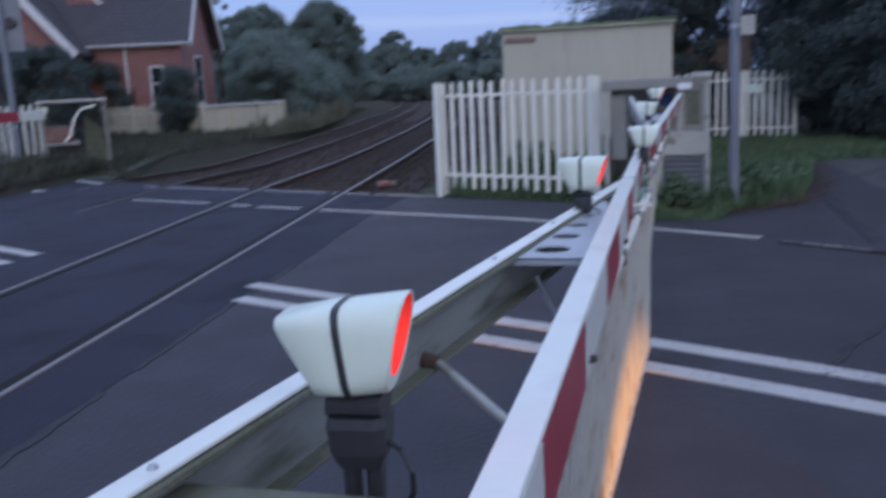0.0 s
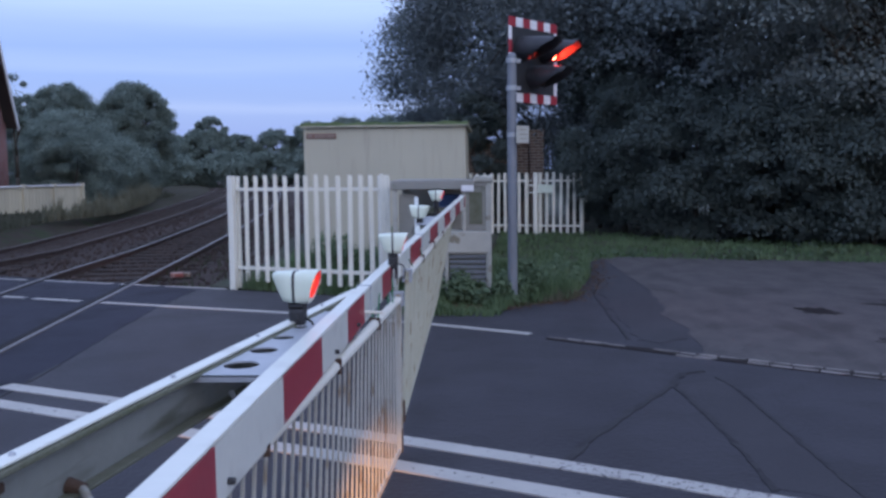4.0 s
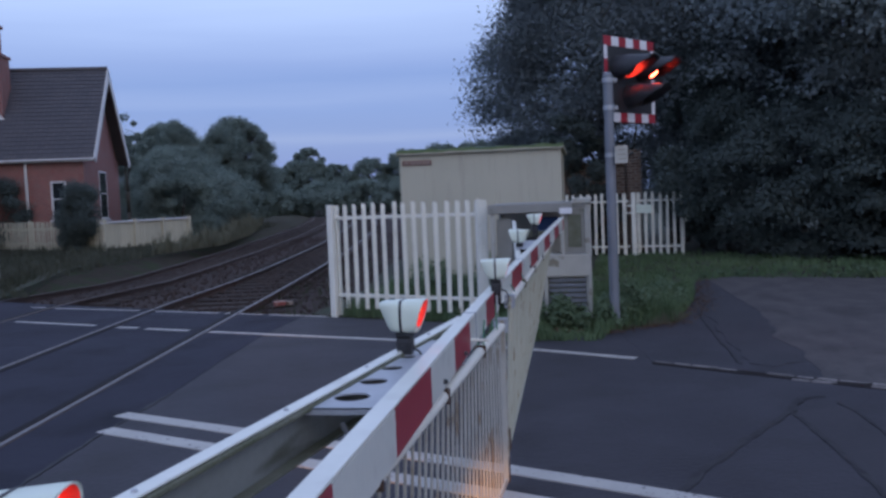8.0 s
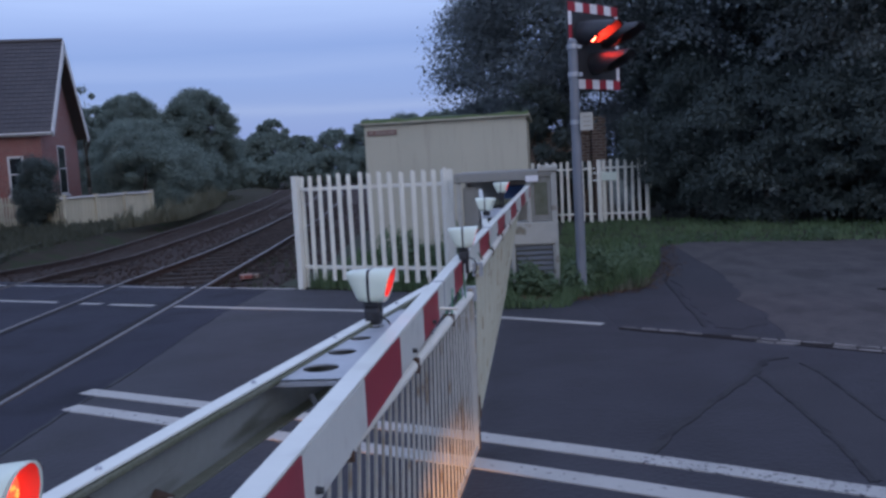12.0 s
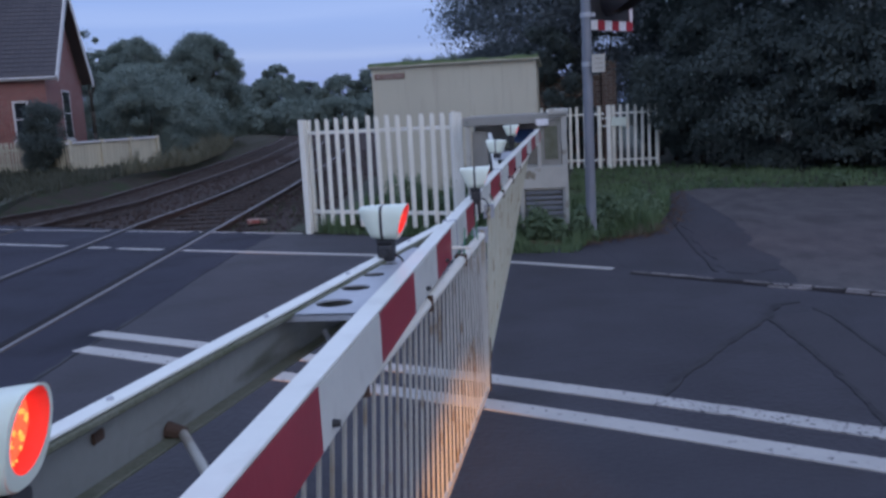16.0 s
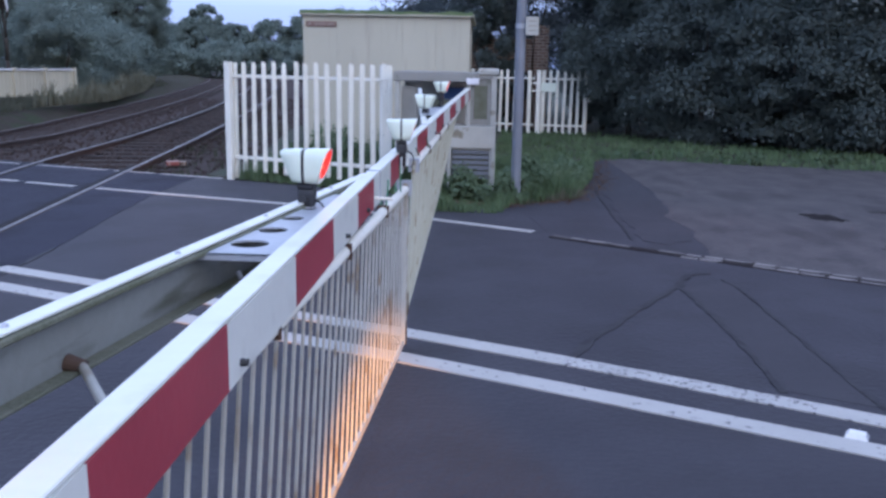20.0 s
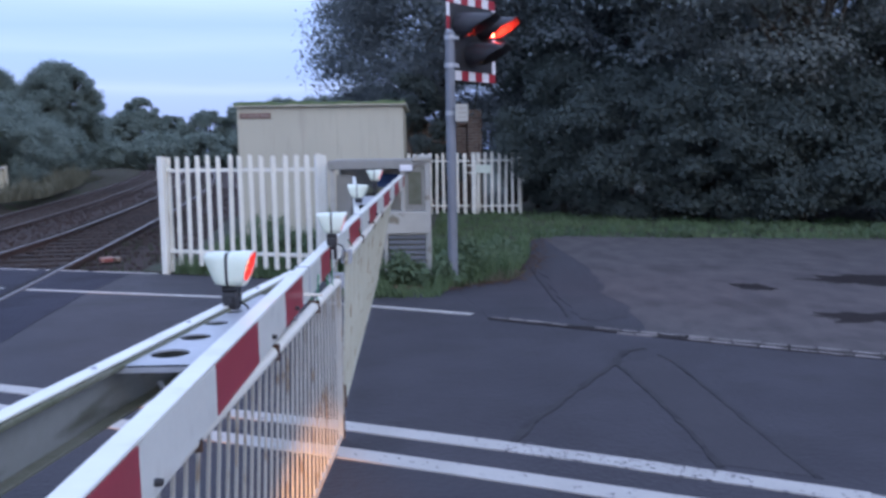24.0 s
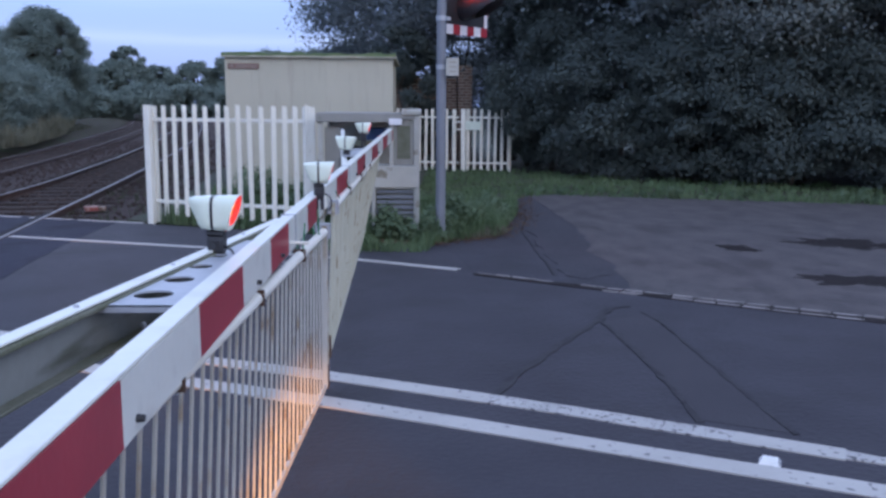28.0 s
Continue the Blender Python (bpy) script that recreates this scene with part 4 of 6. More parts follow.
def boom_lamp(parent, at, turn, tilt=0.0, size=1.0, wide=1.0):
    """A warning lamp on its bracket, standing on the boom."""
    L, H, D = 0.120 * size, 0.108 * size, 0.093 * size
    m = pose(*at, 0, 0, turn)
    up = 0.060
    br = part("lamp_bracket", Geo().chamfer(-0.025 * wide, 0.024 * wide, -0.021 * wide, 0.021 * wide, up - 0.020, up + 0.006, 0.008), BLACK, parent, "black lamp bracket", m=m)
    cup = Geo()
    ring = [(-0.034, -0.022), (-0.024, -0.032), (0.024, -0.032), (0.034, -0.022), (0.034, 0.022), (0.024, 0.032), (-0.024, 0.032), (-0.034, 0.022)]
    for z, k in ((up - 0.018, 0.72), (up - 0.030, 0.78), (up - 0.062, 0.72), (up - 0.080, 0.56)):
        cup.v += [(x * k * wide, y * k * wide, z) for x, y in ring]
    cup.f = [(j * 8 + i, j * 8 + (i + 1) % 8, j * 8 + 8 + (i + 1) % 8, j * 8 + 8 + i) for j in range(3) for i in range(8)] + [tuple(range(7, -1, -1)), tuple(range(24, 32))]
    part("bracket_cup", cup, BLACK, br)
    for x in (-0.022, 0.006):
        part("bracket_leg", Geo().chamfer(x, x + 0.017, -0.014, 0.014, -0.07, up - 0.07, 0.004), BLACK, br)
    part("bracket_bolt", Geo().tube((0, -0.030, up - 0.045), (0, 0.030, up - 0.045), 0.009, n=10), BLACK, br)
    cable = [(0.022, 0.0, up - 0.05), (0.050, -0.012, up - 0.060), (0.062, -0.016, up - 0.085), (0.060, -0.006, up - 0.115), (0.048, 0.004, up - 0.135)]
    for p, q in zip(cable, cable[1:]):
        part("cable", Geo().tube(p, q, 0.0035, n=7), BLACK, br)
    off = pose(-L * 0.48, 0, up, 0, -tilt, 0)
    lamp = part("lamp", lamp_body(L, H, D), HOUSING, parent, "white lamp housing, red at its mouth", True, m @ off)
    n = 32

    def ring_at(x, k, e, slant):
        """Points of a rounded ring across the lamp; e: 0.55 for the mouth, 1 for a circle."""
        out = []
        for i in range(n):
            c, s = math.cos(6.28318 * i / n), math.sin(6.28318 * i / n)
            z = H / 2 + math.copysign(abs(s) ** e, s) * H / 2 * k
            out.append((x + (z / H - 0.5) * slant, math.copysign(abs(c) ** e, c) * D / 2 * k, z))
        return out

    def bands(rings):
        g = Geo()
        g.v = [p for r in rings for p in r]
        g.f = [(j * n + i, j * n + (i + 1) % n, (j + 1) * n + (i + 1) % n, (j + 1) * n + i) for j in range(len(rings) - 1) for i in range(n)]
        return g

    def oval(x, k, up_by=0.07):
        """An oval across the lamp, set above its middle."""
        return [(x + (H * (0.5 + up_by) + math.sin(6.28318 * i / n) * H / 2 * k - H / 2) / H * 0.036, math.cos(6.28318 * i / n) * D / 2 * k, H * (0.5 + up_by) + math.sin(6.28318 * i / n) * H / 2 * k) for i in range(n)]

    part("face", bands([ring_at(L * 0.97, 1.02, 0.82, 0.036), ring_at(L * 0.982, 0.99, 0.82, 0.036), oval(L * 0.978, 0.86)]), HOUSING, lamp, "white rim round the mouth")
    # lining takes its red from a colour painted for the lens glow
    part("hood_lining", bands([oval(L * 0.978, 0.86), oval(L * 0.90, 0.83), oval(L * 0.78, 0.78)]), GLOW_LINER, lamp, "lamp hood lining coloured with the red lens glow", True)
    dome = bands([oval(L * 0.78, 0.78), oval(L * 0.815, 0.66), oval(L * 0.845, 0.42), oval(L * 0.855, 0.14)])
    dome.f.append(tuple(range(3 * n, 4 * n)))
    part("lens", dome, LENS_RED, lamp, "glowing red lens", True)
    g, rr = Geo(), random.Random(17)
    for _ in range(20):
        a, r = rr.uniform(0, 6.28318), 0.62 * math.sqrt(rr.random())
        y, z = math.cos(a) * r * D / 2 - 0.10 * D, H * 0.55 + math.sin(a) * r * H / 2
        x, q = L * (0.862 - 0.06 * r * r) + (z - H / 2) / H * 0.036, rr.uniform(0.0025, 0.0055)
        g.add([(x + 0.002, y - q, z), (x + 0.002, y, z - q), (x + 0.002, y + q, z), (x + 0.002, y, z + q), (x + 0.0045, y, z)], [(0, 1, 4), (1, 2, 4), (2, 3, 4), (3, 0, 4)])
    part("reflector", g, GLOW, lamp, "bright orange facets behind the lens")
    st = Geo()
    ring = []
    for w in (-0.0045, 0.0045):
        for i in range(n):
            a = 6.28318 * i / n
            c, s = math.cos(a), math.sin(a)
            y, z = math.copysign(abs(c) ** 0.46, c) * D / 2 * 0.985, H / 2 + math.copysign(abs(s) ** 0.46, s) * H / 2 * 0.99
            ring.append((L * 0.48 + w, y, z))
    st.add(ring, [(i, (i + 1) % n, n + (i + 1) % n, n + i) for i in range(n)])
    part("strap", st, BLACK, lamp, "black strap")
    return lamp


def barrier(label, pivot, tip, zp, zt, lamps, skirt, sx, near=False, bars=BAR):
    """A boom of two arms with a hanging skirt. pivot, tip: plan points on the boom's right face; zp, zt: heights of its top there;
    lamps: (distance from the tip, side offset); skirt: heights of its top at pivot and tip, and of its foot; sx: side shift of the foot there."""
    b = thing("lifting_barrier", label, "barrier", (0, 0, 0), group="crossing barriers")
    P, T = Vector((*pivot, 0)), Vector((*tip, 0))
    L = (T - P).length
    d = (P - T).normalized()  # from the tip back to the pivot
    right = Vector((1, 0, 0)) - d * d.x
    right.normalize()

    def at(s, v, dz=0.0):
        """s from the tip, v to the right of the boom's right face, dz above its top line."""
        p = T + d * s + right * v
        return (p.x, p.y, zt + (zp - zt) * s / L + dz)

    def bar(s0, s1, v0, v1, dz0, dz1, v2=None, v3=None, e=0.0):
        """A straight member between two distances; v2, v3: its sides at s1."""
        v2, v3 = v0 if v2 is None else v2, v1 if v3 is None else v3
        g = Geo()
        lo = [at(s0, v0 + e, dz0), at(s0, v1 - e, dz0), at(s0, v1, dz0 + e), at(s0, v1, dz1 - e), at(s0, v1 - e, dz1), at(s0, v0 + e, dz1), at(s0, v0, dz1 - e), at(s0, v0, dz0 + e)]
        hi = [at(s1, v2 + e, dz0), at(s1, v3 - e, dz0), at(s1, v3, dz0 + e), at(s1, v3, dz1 - e), at(s1, v3 - e, dz1), at(s1, v2 + e, dz1), at(s1, v2, dz1 - e), at(s1, v2, dz0 + e)]
        return g.add(lo + hi, [(i, (i + 1) % 8, (i + 1) % 8 + 8, i + 8) for i in range(8)] + [tuple(range(7, -1, -1)), tuple(range(8, 16))])

    W, H = 0.051, 0.125
    core = part("boom", bar(0.0, L, -W + 0.003, -0.003, -H + 0.002, -0.003, e=0.004), WHITE, b, "white box-section boom")
    # reflective bands on the face and white cap strip above
    part("boom_cap", bar(-0.002, L, -W, 0.0, -0.006, 0.002, e=0.002), WHITE, core)
    if near:
        edges = [0.0, 0.18, 0.63, 1.25, 1.68, 2.174, 2.684, 3.223, 3.75, 4.26, 4.77, L]
    else:
        edges = [0.0] + [0.44 + 0.54 * i for i in range(int((L - 0.46) / 0.54) + 1)] + [L]
    for i, (s, e) in enumerate(zip(edges, edges[1:])):
        part("band", bar(s, e, -0.003, 0.0012, -H, -0.007), RED if i % 2 else WHITE, core)
    part("boom_end", bar(-0.006, 0.0, -W, 0.0, -H, 0.0, e=0.004), WHITE, core)
    for i, q in enumerate((1.45, 1.95, 3.15)):
        p = at(q, 0.001, -0.098)
        part("bolt", Geo().tube(p, (p[0] + 0.014, p[1], p[2]), 0.008, 0.007, 8), BLACK, core, "dark bolt head")
    # the second arm, a channel that joins the boom short of its tip
    j, q0, q1 = 1.15, -W - 0.005, -0.475
    f = L - 0.15
    vj = [q0 + (q1 - q0) * (x - j) / (4.25 - j) for x in (j, f)]
    arm = part("side_arm", bar(j, f, vj[0] - 0.006, vj[0], -0.13, -0.004, vj[1] - 0.006, vj[1]), CHANNEL, b, "grey-white steel channel, mossy at its edges")
    part("top_flange", bar(j, f, vj[0] - 0.008, vj[0] + 0.032, -0.006, 0.001, vj[1] - 0.008, vj[1] + 0.032, e=0.002), WHITE, arm)
    part("flange_edge", bar(j + 0.05, f, vj[0] + 0.020, vj[0] + 0.035, -0.021, -0.0075, vj[1] + 0.020, vj[1] + 0.035, e=0.003), MOSS, arm, "moss along the flange")
    part("bottom_flange", bar(j, f, vj[0] - 0.006, vj[0] + 0.032, -0.136, -0.129, vj[1] - 0.006, vj[1] + 0.032, e=0.002), MOSS, arm, "mossy lower flange")

    def arm_v(s):
        return vj[0] + (vj[1] - vj[0]) * (s - j) / (f - j)

    s0, s1 = 2.64, 1.66
    loc = [at(s0, arm_v(s0) + 0.002)[:2], at(s0, -W - 0.002)[:2], at(s1, -W - 0.002)[:2], at(s1, arm_v(s1) + 0.002)[:2]]
    part("stiffener_plate", plate_with_holes(loc, ((0.12, 0.047), (0.31, 0.040), (0.50, 0.033), (0.68, 0.026)), at(2.2, 0, -0.012)[2], 0.005), GALV, b, "pale plate pierced by round holes")
    part("plate_flange", bar(s0 - 0.004, s0 + 0.004, arm_v(s0) + 0.002, -W - 0.002, -0.030, -0.018), GALV, b)
    for s in (3.13,):
        p0, p1 = at(s, arm_v(s) + 0.030, -0.122), at(s + 0.33, -W - 0.03, -0.115)
        part("tie_rod", Geo().tube(p0, p1, 0.009, n=12), BAR, b, "pale steel tie rod")
        part("rod_boss", Geo().tube(at(s, arm_v(s), -0.116), at(s, arm_v(s) + 0.036, -0.124), 0.017, 0.012, 12), RUST, b, "rusty boss")
    if near:
        p0, p1 = at(2.42, arm_v(2.42) + 0.02, -0.11), at(2.50, -W - 0.05, -0.27)
        part("tie_rod", Geo().tube(p0, p1, 0.008, n=10), GALV, b, "thin steel stay under the plate")
        # raised plate added in place of a rust stain on the channel
        part("stain_plate", bar(3.315, 3.345, arm_v(3.33) + 0.001, arm_v(3.33) + 0.008, -0.062, -0.042, e=0.003), RUST, arm, "thin rust-coloured plate standing for a rust stain")
        for s in (1.6, 2.2, 2.72, 3.3, 3.9):
            part("rivet", Geo().tube(at(s, arm_v(s) + 0.012, 0.001), at(s, arm_v(s) + 0.012, 0.006), 0.007, 0.005, 8), GALV, arm)
        part("stub_rod", Geo().tube(at(1.22, 0.0, -0.085), at(1.22, 0.075, -0.088), 0.006, n=8), PALE_M, b, "short pale stub rod")
    sc = 3.86
    part("cross_member", bar(sc - 0.02, sc + 0.03, arm_v(sc), -W, -0.10, -0.045, e=0.004), MOSS, b, "mossy cross member")
    part("collar", bar(j - 0.10, j - 0.085, -W - 0.004, 0.004, -H - 0.004, 0.005), GALV, b, "thin strap round the boom")
    for s, v, side in lamps:
        boom_lamp(b, at(s, v, 0.0 if near else -0.028), side, 6.0 if near and s > 3 else 0.0, wide=1.32 if near and s > 3 else 1.0)
    # hanging skirt: top tube, bars, foot rail
    st_p, st_t, ft_p, ft_t = skirt
    fx_p, fx_t = sx
    a0, a1 = 0.12, L - 0.35

    def hang(s, foot):
        x, y, _ = at(s, 0)
        k = s / L
        if foot:
            return Vector((x + fx_t + (fx_p - fx_t) * k, y, ft_t + (ft_p - ft_t) * k))
        return Vector((x + 0.028 - 0.14 * k, y, st_t + (st_p - st_t) * k))

    sk = part("skirt", Geo().tube(hang(a0, False), hang(a1, False), 0.021, n=14), PALE_M, b, "hanging skirt of thin bars under a pale tube")
    lo, hi = hang(a0, True), hang(a1, True)
    part("foot_rail", Geo().chamfer(0, (hi - lo).length, -0.008, 0.008, -0.02, 0.006, 0.003, m=Matrix.Translation(lo) @ (hi - lo).to_track_quat("X", "Z").to_matrix().to_4x4()), bars, sk)
    step, s, i = 0.094, a0 + 0.03, 0
    rr = random.Random(11)
    while s < a1:
        p, q = hang(s, False), hang(s, True)
        z = Vector((0, 0, 1))
        g = Geo()
        t0 = rr.uniform(-0.004, 0.004)
        g.tube((0, 0, 0), (0, 0, (p - q).length - 0.005), 0.0052, n=7)
        part("bar", g, bars, sk, m=Matrix.Translation(q + Vector((0, t0, 0))) @ (p - q).to_track_quat("Z", "X").to_matrix().to_4x4())
        s += step
    for s in (a0 - 0.025, a0 + 0.035):
        p, q = hang(s, False), hang(s, True)
        part("end_post", Geo().tube(q - Vector((0, 0, 0.01)), p + Vector((0.004, 0, 0.03)), 0.012, n=10), bars, sk)
    q = hang(a0 - 0.02, True)
    part("foot_bracket", Geo().chamfer(q.x - 0.012, q.x + 0.012, q.y - 0.03, q.y + 0.03, q.z - 0.03, q.z + 0.10, 0.004), RUST, sk, "rusty foot bracket")
    p = hang(a0, False)
    part("tube_clamp", Geo().chamfer(p.x - 0.03, p.x + 0.03, p.y - 0.03, p.y + 0.03, p.z - 0.035, p.z + 0.04, 0.006), GALV, sk)
    for s in (0.95, 1.85, 2.75):
        p = hang(s, False)
        part("clamp_strap", Geo().chamfer(p.x - 0.026, p.x + 0.026, p.y - 0.007, p.y + 0.007, p.z - 0.024, p.z + 0.028, 0.004), RUST, sk, "dark strap round the tube")
    for s in (0.42, 0.95):
        p, c = hang(s, False), at(s - 0.12, 0.0, -H * 0.5)
        for w in (-0.012, 0.012):
            part("cord", Geo().tube((p.x + w, p.y, p.z), (c[0] + w, c[1], c[2]), 0.0035, n=6), CORD, sk, "thin green cord")
    for s in (0.30, 0.80, 1.35, 2.0, 2.9):
        p, c = hang(s, False), at(s + 0.06, -0.02, -H)
        part("hanger", Geo().tube(p, c, 0.006, n=8), GALV, sk, "thin hanger link")
        c2 = at(s - 0.10, -0.02, -H)
        part("hanger", Geo().tube(p, c2, 0.005, n=8), GALV, sk, "thin hanger link")
    return b


barrier("red and white lifting barrier lowered across the lane", (0.022, -0.55), (0.008, 4.74), 1.078, 1.062,
        ((0.22, 0.012, 2), (1.92, -0.125, -6), (3.80, -0.203, 4)), (0.955, 0.865, 0.10, 0.055), (-0.22, 0.03), True)
barrier("red and white lifting barrier lowered on the far lane", (0.255, 9.95), (0.004, 5.00), 1.25, 1.062,
        ((1.90, -0.125, 170), (3.70, -0.19, -4)), (1.02, 0.93, 0.17, 0.09), (-0.30, 0.0), bars=OLD_BAR)


def machine_housing():
    h = thing("barrier_housing", "open-fronted grey steel housing for barrier machinery", "machine housing")
    h.matrix_basis = pose(-0.05, 10.3, -0.165) @ Matrix.Diagonal((1.108, 1.108, 1.108, 1))
    part("roof", Geo().chamfer(-0.52, 0.50, -0.04, 1.05, 1.37, 1.43, 0.012), CAB, h)
    part("roof_lip", Geo().chamfer(-0.52, 0.36, -0.055, -0.04, 1.335, 1.425, 0.005), CAB, h)
    part("roof_cap", Geo().chamfer(0.36, 0.56, -0.06, 0.10, 1.40, 1.475, 0.02), CAB_LIGHT, h, "pale rounded roof corner")
    part("back_panel", Geo().chamfer(-0.5, 0.5, 1.0, 1.03, 0.35, 1.37, 0.005), CAB_LIGHT, h)
    part("side_panel", Geo().chamfer(-0.50, -0.47, 0.0, 1.0, 0.3, 0.80, 0.004), CAB, h)
    part("rear_post", Geo().chamfer(-0.50, -0.46, 0.96, 1.0, 0.8, 1.37, 0.004), CAB, h)
    part("post", Geo().chamfer(-0.50, -0.45, -0.03, 0.02, -0.02, 1.36, 0.006), CAB_LIGHT, h)
    part("inner_door", Geo().chamfer(-0.44, -0.28, 0.05, 0.08, 0.62, 1.28, 0.006), CAB, h, "plain grey door leaf")
    part("post", Geo().chamfer(0.485, 0.545, -0.035, 0.025, -0.02, 1.40, 0.006), CAB_LIGHT, h)
    part("post", Geo().chamfer(0.235, 0.275, -0.035, 0.015, 0.88, 1.37, 0.005), CAB_LIGHT, h)
    part("grille_panel", Geo().chamfer(0.275, 0.485, -0.015, 0.0, 0.90, 1.36, 0.004), CAB, h, "dull grey side panel")
    part("side_window", Geo().chamfer(0.31, 0.45, -0.022, -0.014, 0.96, 1.30, 0.004), MOSS, h, "grimy side window")
    part("label_plate", Geo().chamfer(0.23, 0.36, -0.068, -0.056, 1.31, 1.375, 0.003), BOARD_WHITE, h, "small white plate")
    part("front_box", Geo().chamfer(0.05, 0.54, -0.06, 0.30, 0.66, 0.89, 0.008), CAB_LIGHT, h, "scuffed pale lower panel")
    part("leg", Geo().chamfer(0.05, 0.085, -0.06, -0.02, -0.05, 0.67, 0.004), CAB_LIGHT, h)
    part("leg", Geo().chamfer(0.505, 0.545, -0.06, -0.02, -0.05, 0.67, 0.004), CAB_LIGHT, h)
    lv = part("louvre", Geo().chamfer(0.09, 0.50, 0.02, 0.035, 0.02, 0.64, 0.004), MOSS, h)
    for i in range(11):
        z = 0.05 + i * 0.055
        part("slat", Geo().chamfer(0.10, 0.49, -0.012, 0.02, z, z + 0.036, 0.003), POLE_M, lv, "dull grey louvre slat")
    part("motor", Geo().chamfer(-0.08, 0.20, 0.45, 0.85, 1.06, 1.26, 0.02), BLUE, h, "blue motor casing")
    part("gearbox", Geo().chamfer(-0.25, -0.02, 0.40, 0.9, 0.35, 1.05, 0.02), BLACK, h)
    part("pedestal", Geo().chamfer(-0.30, 0.30, 0.35, 0.95, -0.05, 0.40, 0.02), CAB, h)


machine_housing()
near_base = thing("barrier_housing", "grey barrier machine housing beside the road", "machine housing", (-0.03, -0.88, 0))
part("base_plate", Geo().chamfer(-0.48, 0.48, -0.52, 0.50, -0.12, 0.04, 0.012), KERB, near_base, "concrete base")
part("body", Geo().chamfer(-0.38, 0.38, -0.44, 0.42, 0.04, 0.98, 0.02), CAB, near_base)
part("roof", Geo().chamfer(-0.42, 0.42, -0.48, 0.46, 0.98, 1.02, 0.012), CAB_LIGHT, near_base)
door = part("door", Geo().chamfer(0.382, 0.398, -0.36, 0.34, 0.12, 0.90, 0.006), CAB_LIGHT, near_base)
part("door_handle", Geo().chamfer(0.40, 0.425, 0.20, 0.23, 0.48, 0.62, 0.006), BLACK, door)


def road_stud(x, y):
    s = thing("road_stud", "white plastic road stud between the lines", "road stud", (x, y, -0.002), -26)
    g = Geo()
    g.add([(-0.047, -0.039, 0), (0.047, -0.039, 0), (0.047, 0.039, 0), (-0.047, 0.039, 0), (-0.031, -0.026, 0.022), (0.031, -0.026, 0.022), (0.031, 0.026, 0.022), (-0.031, 0.026, 0.022)], [(0, 3, 2, 1), (4, 5, 6, 7), (0, 1, 5, 4), (1, 2, 6, 5), (2, 3, 7, 6), (3, 0, 4, 7)])
    part("body", g, STUD_M, s)
    part("reflector", Geo().add([(0.0465, -0.026, 0.005), (0.0465, 0.026, 0.005), (0.0355, 0.021, 0.018), (0.0355, -0.021, 0.018)], [(0, 1, 2, 3)]), GALV, s)


road_stud(2.03, 3.665)

# ---- the far side of the line: barrier, house, fences ----


def far_barrier():
    b = thing("lifting_barrier", "red and white barrier lowered beyond the tracks", "barrier", (-12.3, 15.1, 0.0), -90, "crossing barriers")
    core = part("boom", Geo().chamfer(-0.5, 5.0, -0.03, 0.03, 1.14, 1.34, 0.008), WHITE, b, "white box-section boom")
    edges = [-0.1, 0.25, 0.95, 1.65, 2.35, 3.05, 3.75, 4.45, 5.0]
    for i, (p, q) in enumerate(zip(edges, edges[1:])):
        part("band", Geo().box(p, q, 0.03, 0.034, 1.145, 1.335), WHITE if i % 2 == 0 else RED, core)
    sk = part("skirt", Geo().tube((0.3, 0, 1.04), (5.0, 0, 1.04), 0.02, n=8), GALV, b, "hanging skirt of thin grey bars")
    me = Geo().chamfer(-0.008, 0.008, -0.004, 0.004, 0, 0.90, 0.003).mesh("bar", GALV)
    for i in range(48):
        part("bar", me, None, sk, m=pose(0.35 + i * 0.097, 0, 0.13))
    for x in (2.0, 4.0):
        boom_lamp(b, (x, 0, 1.34), 90)
    h = thing("barrier_housing", "open grey steel barrier housing with pale frame", "machine housing", (-12.1, 16.25, -0.02), 36)
    part("pedestal", Geo().chamfer(-0.45, 0.10, -0.15, 0.4, -0.1, 0.62, 0.03), BLACK, h)
    part("shelf", Geo().chamfer(-0.62, 0.05, -0.45, 0.45, 0.62, 0.67, 0.008), CAB, h)
    part("motor", Geo().chamfer(-0.58, -0.05, -0.2, 0.3, 0.67, 1.0, 0.03), SIGN_RED, h, "dark red motor cover")
    part("lamp_box", Geo().chamfer(-0.62, -0.48, -0.40, -0.25, 1.28, 1.42, 0.02), HOUSING, h, "small white box")
    for k in range(4):
        part("plank", Geo().chamfer(0.12 + 0.13 * k, 0.21 + 0.13 * k, 0.30, 0.33, -0.1, 1.22 - 0.11 * k, 0.01, m=pose(0, 0, 0, 0, 4 - 3 * k, 0)), MOSS, h, "leaning weathered plank")
    part("roof", Geo().chamfer(-0.68, 0.68, -0.5, 0.5, 1.48, 1.54, 0.02), CAB_LIGHT, h)
    for x in (-0.62, 0.62):
        for y in (-0.45, 0.45):
            part("post", Geo().chamfer(x - 0.025, x + 0.025, y - 0.025, y + 0.025, -0.2, 1.49, 0.006), CAB, h)
    rail = [(0.45, -0.46, 1.40), (0.16, -0.47, 1.34), (0.02, -0.48, 1.16), (-0.10, -0.48, 0.80), (-0.22, -0.48, 0.68)]
    for p, q in zip(rail, rail[1:]):
        part("rail", Geo().tube(p, q, 0.025, n=8), PALE_M, h, "pale bent guard rail")


far_barrier()


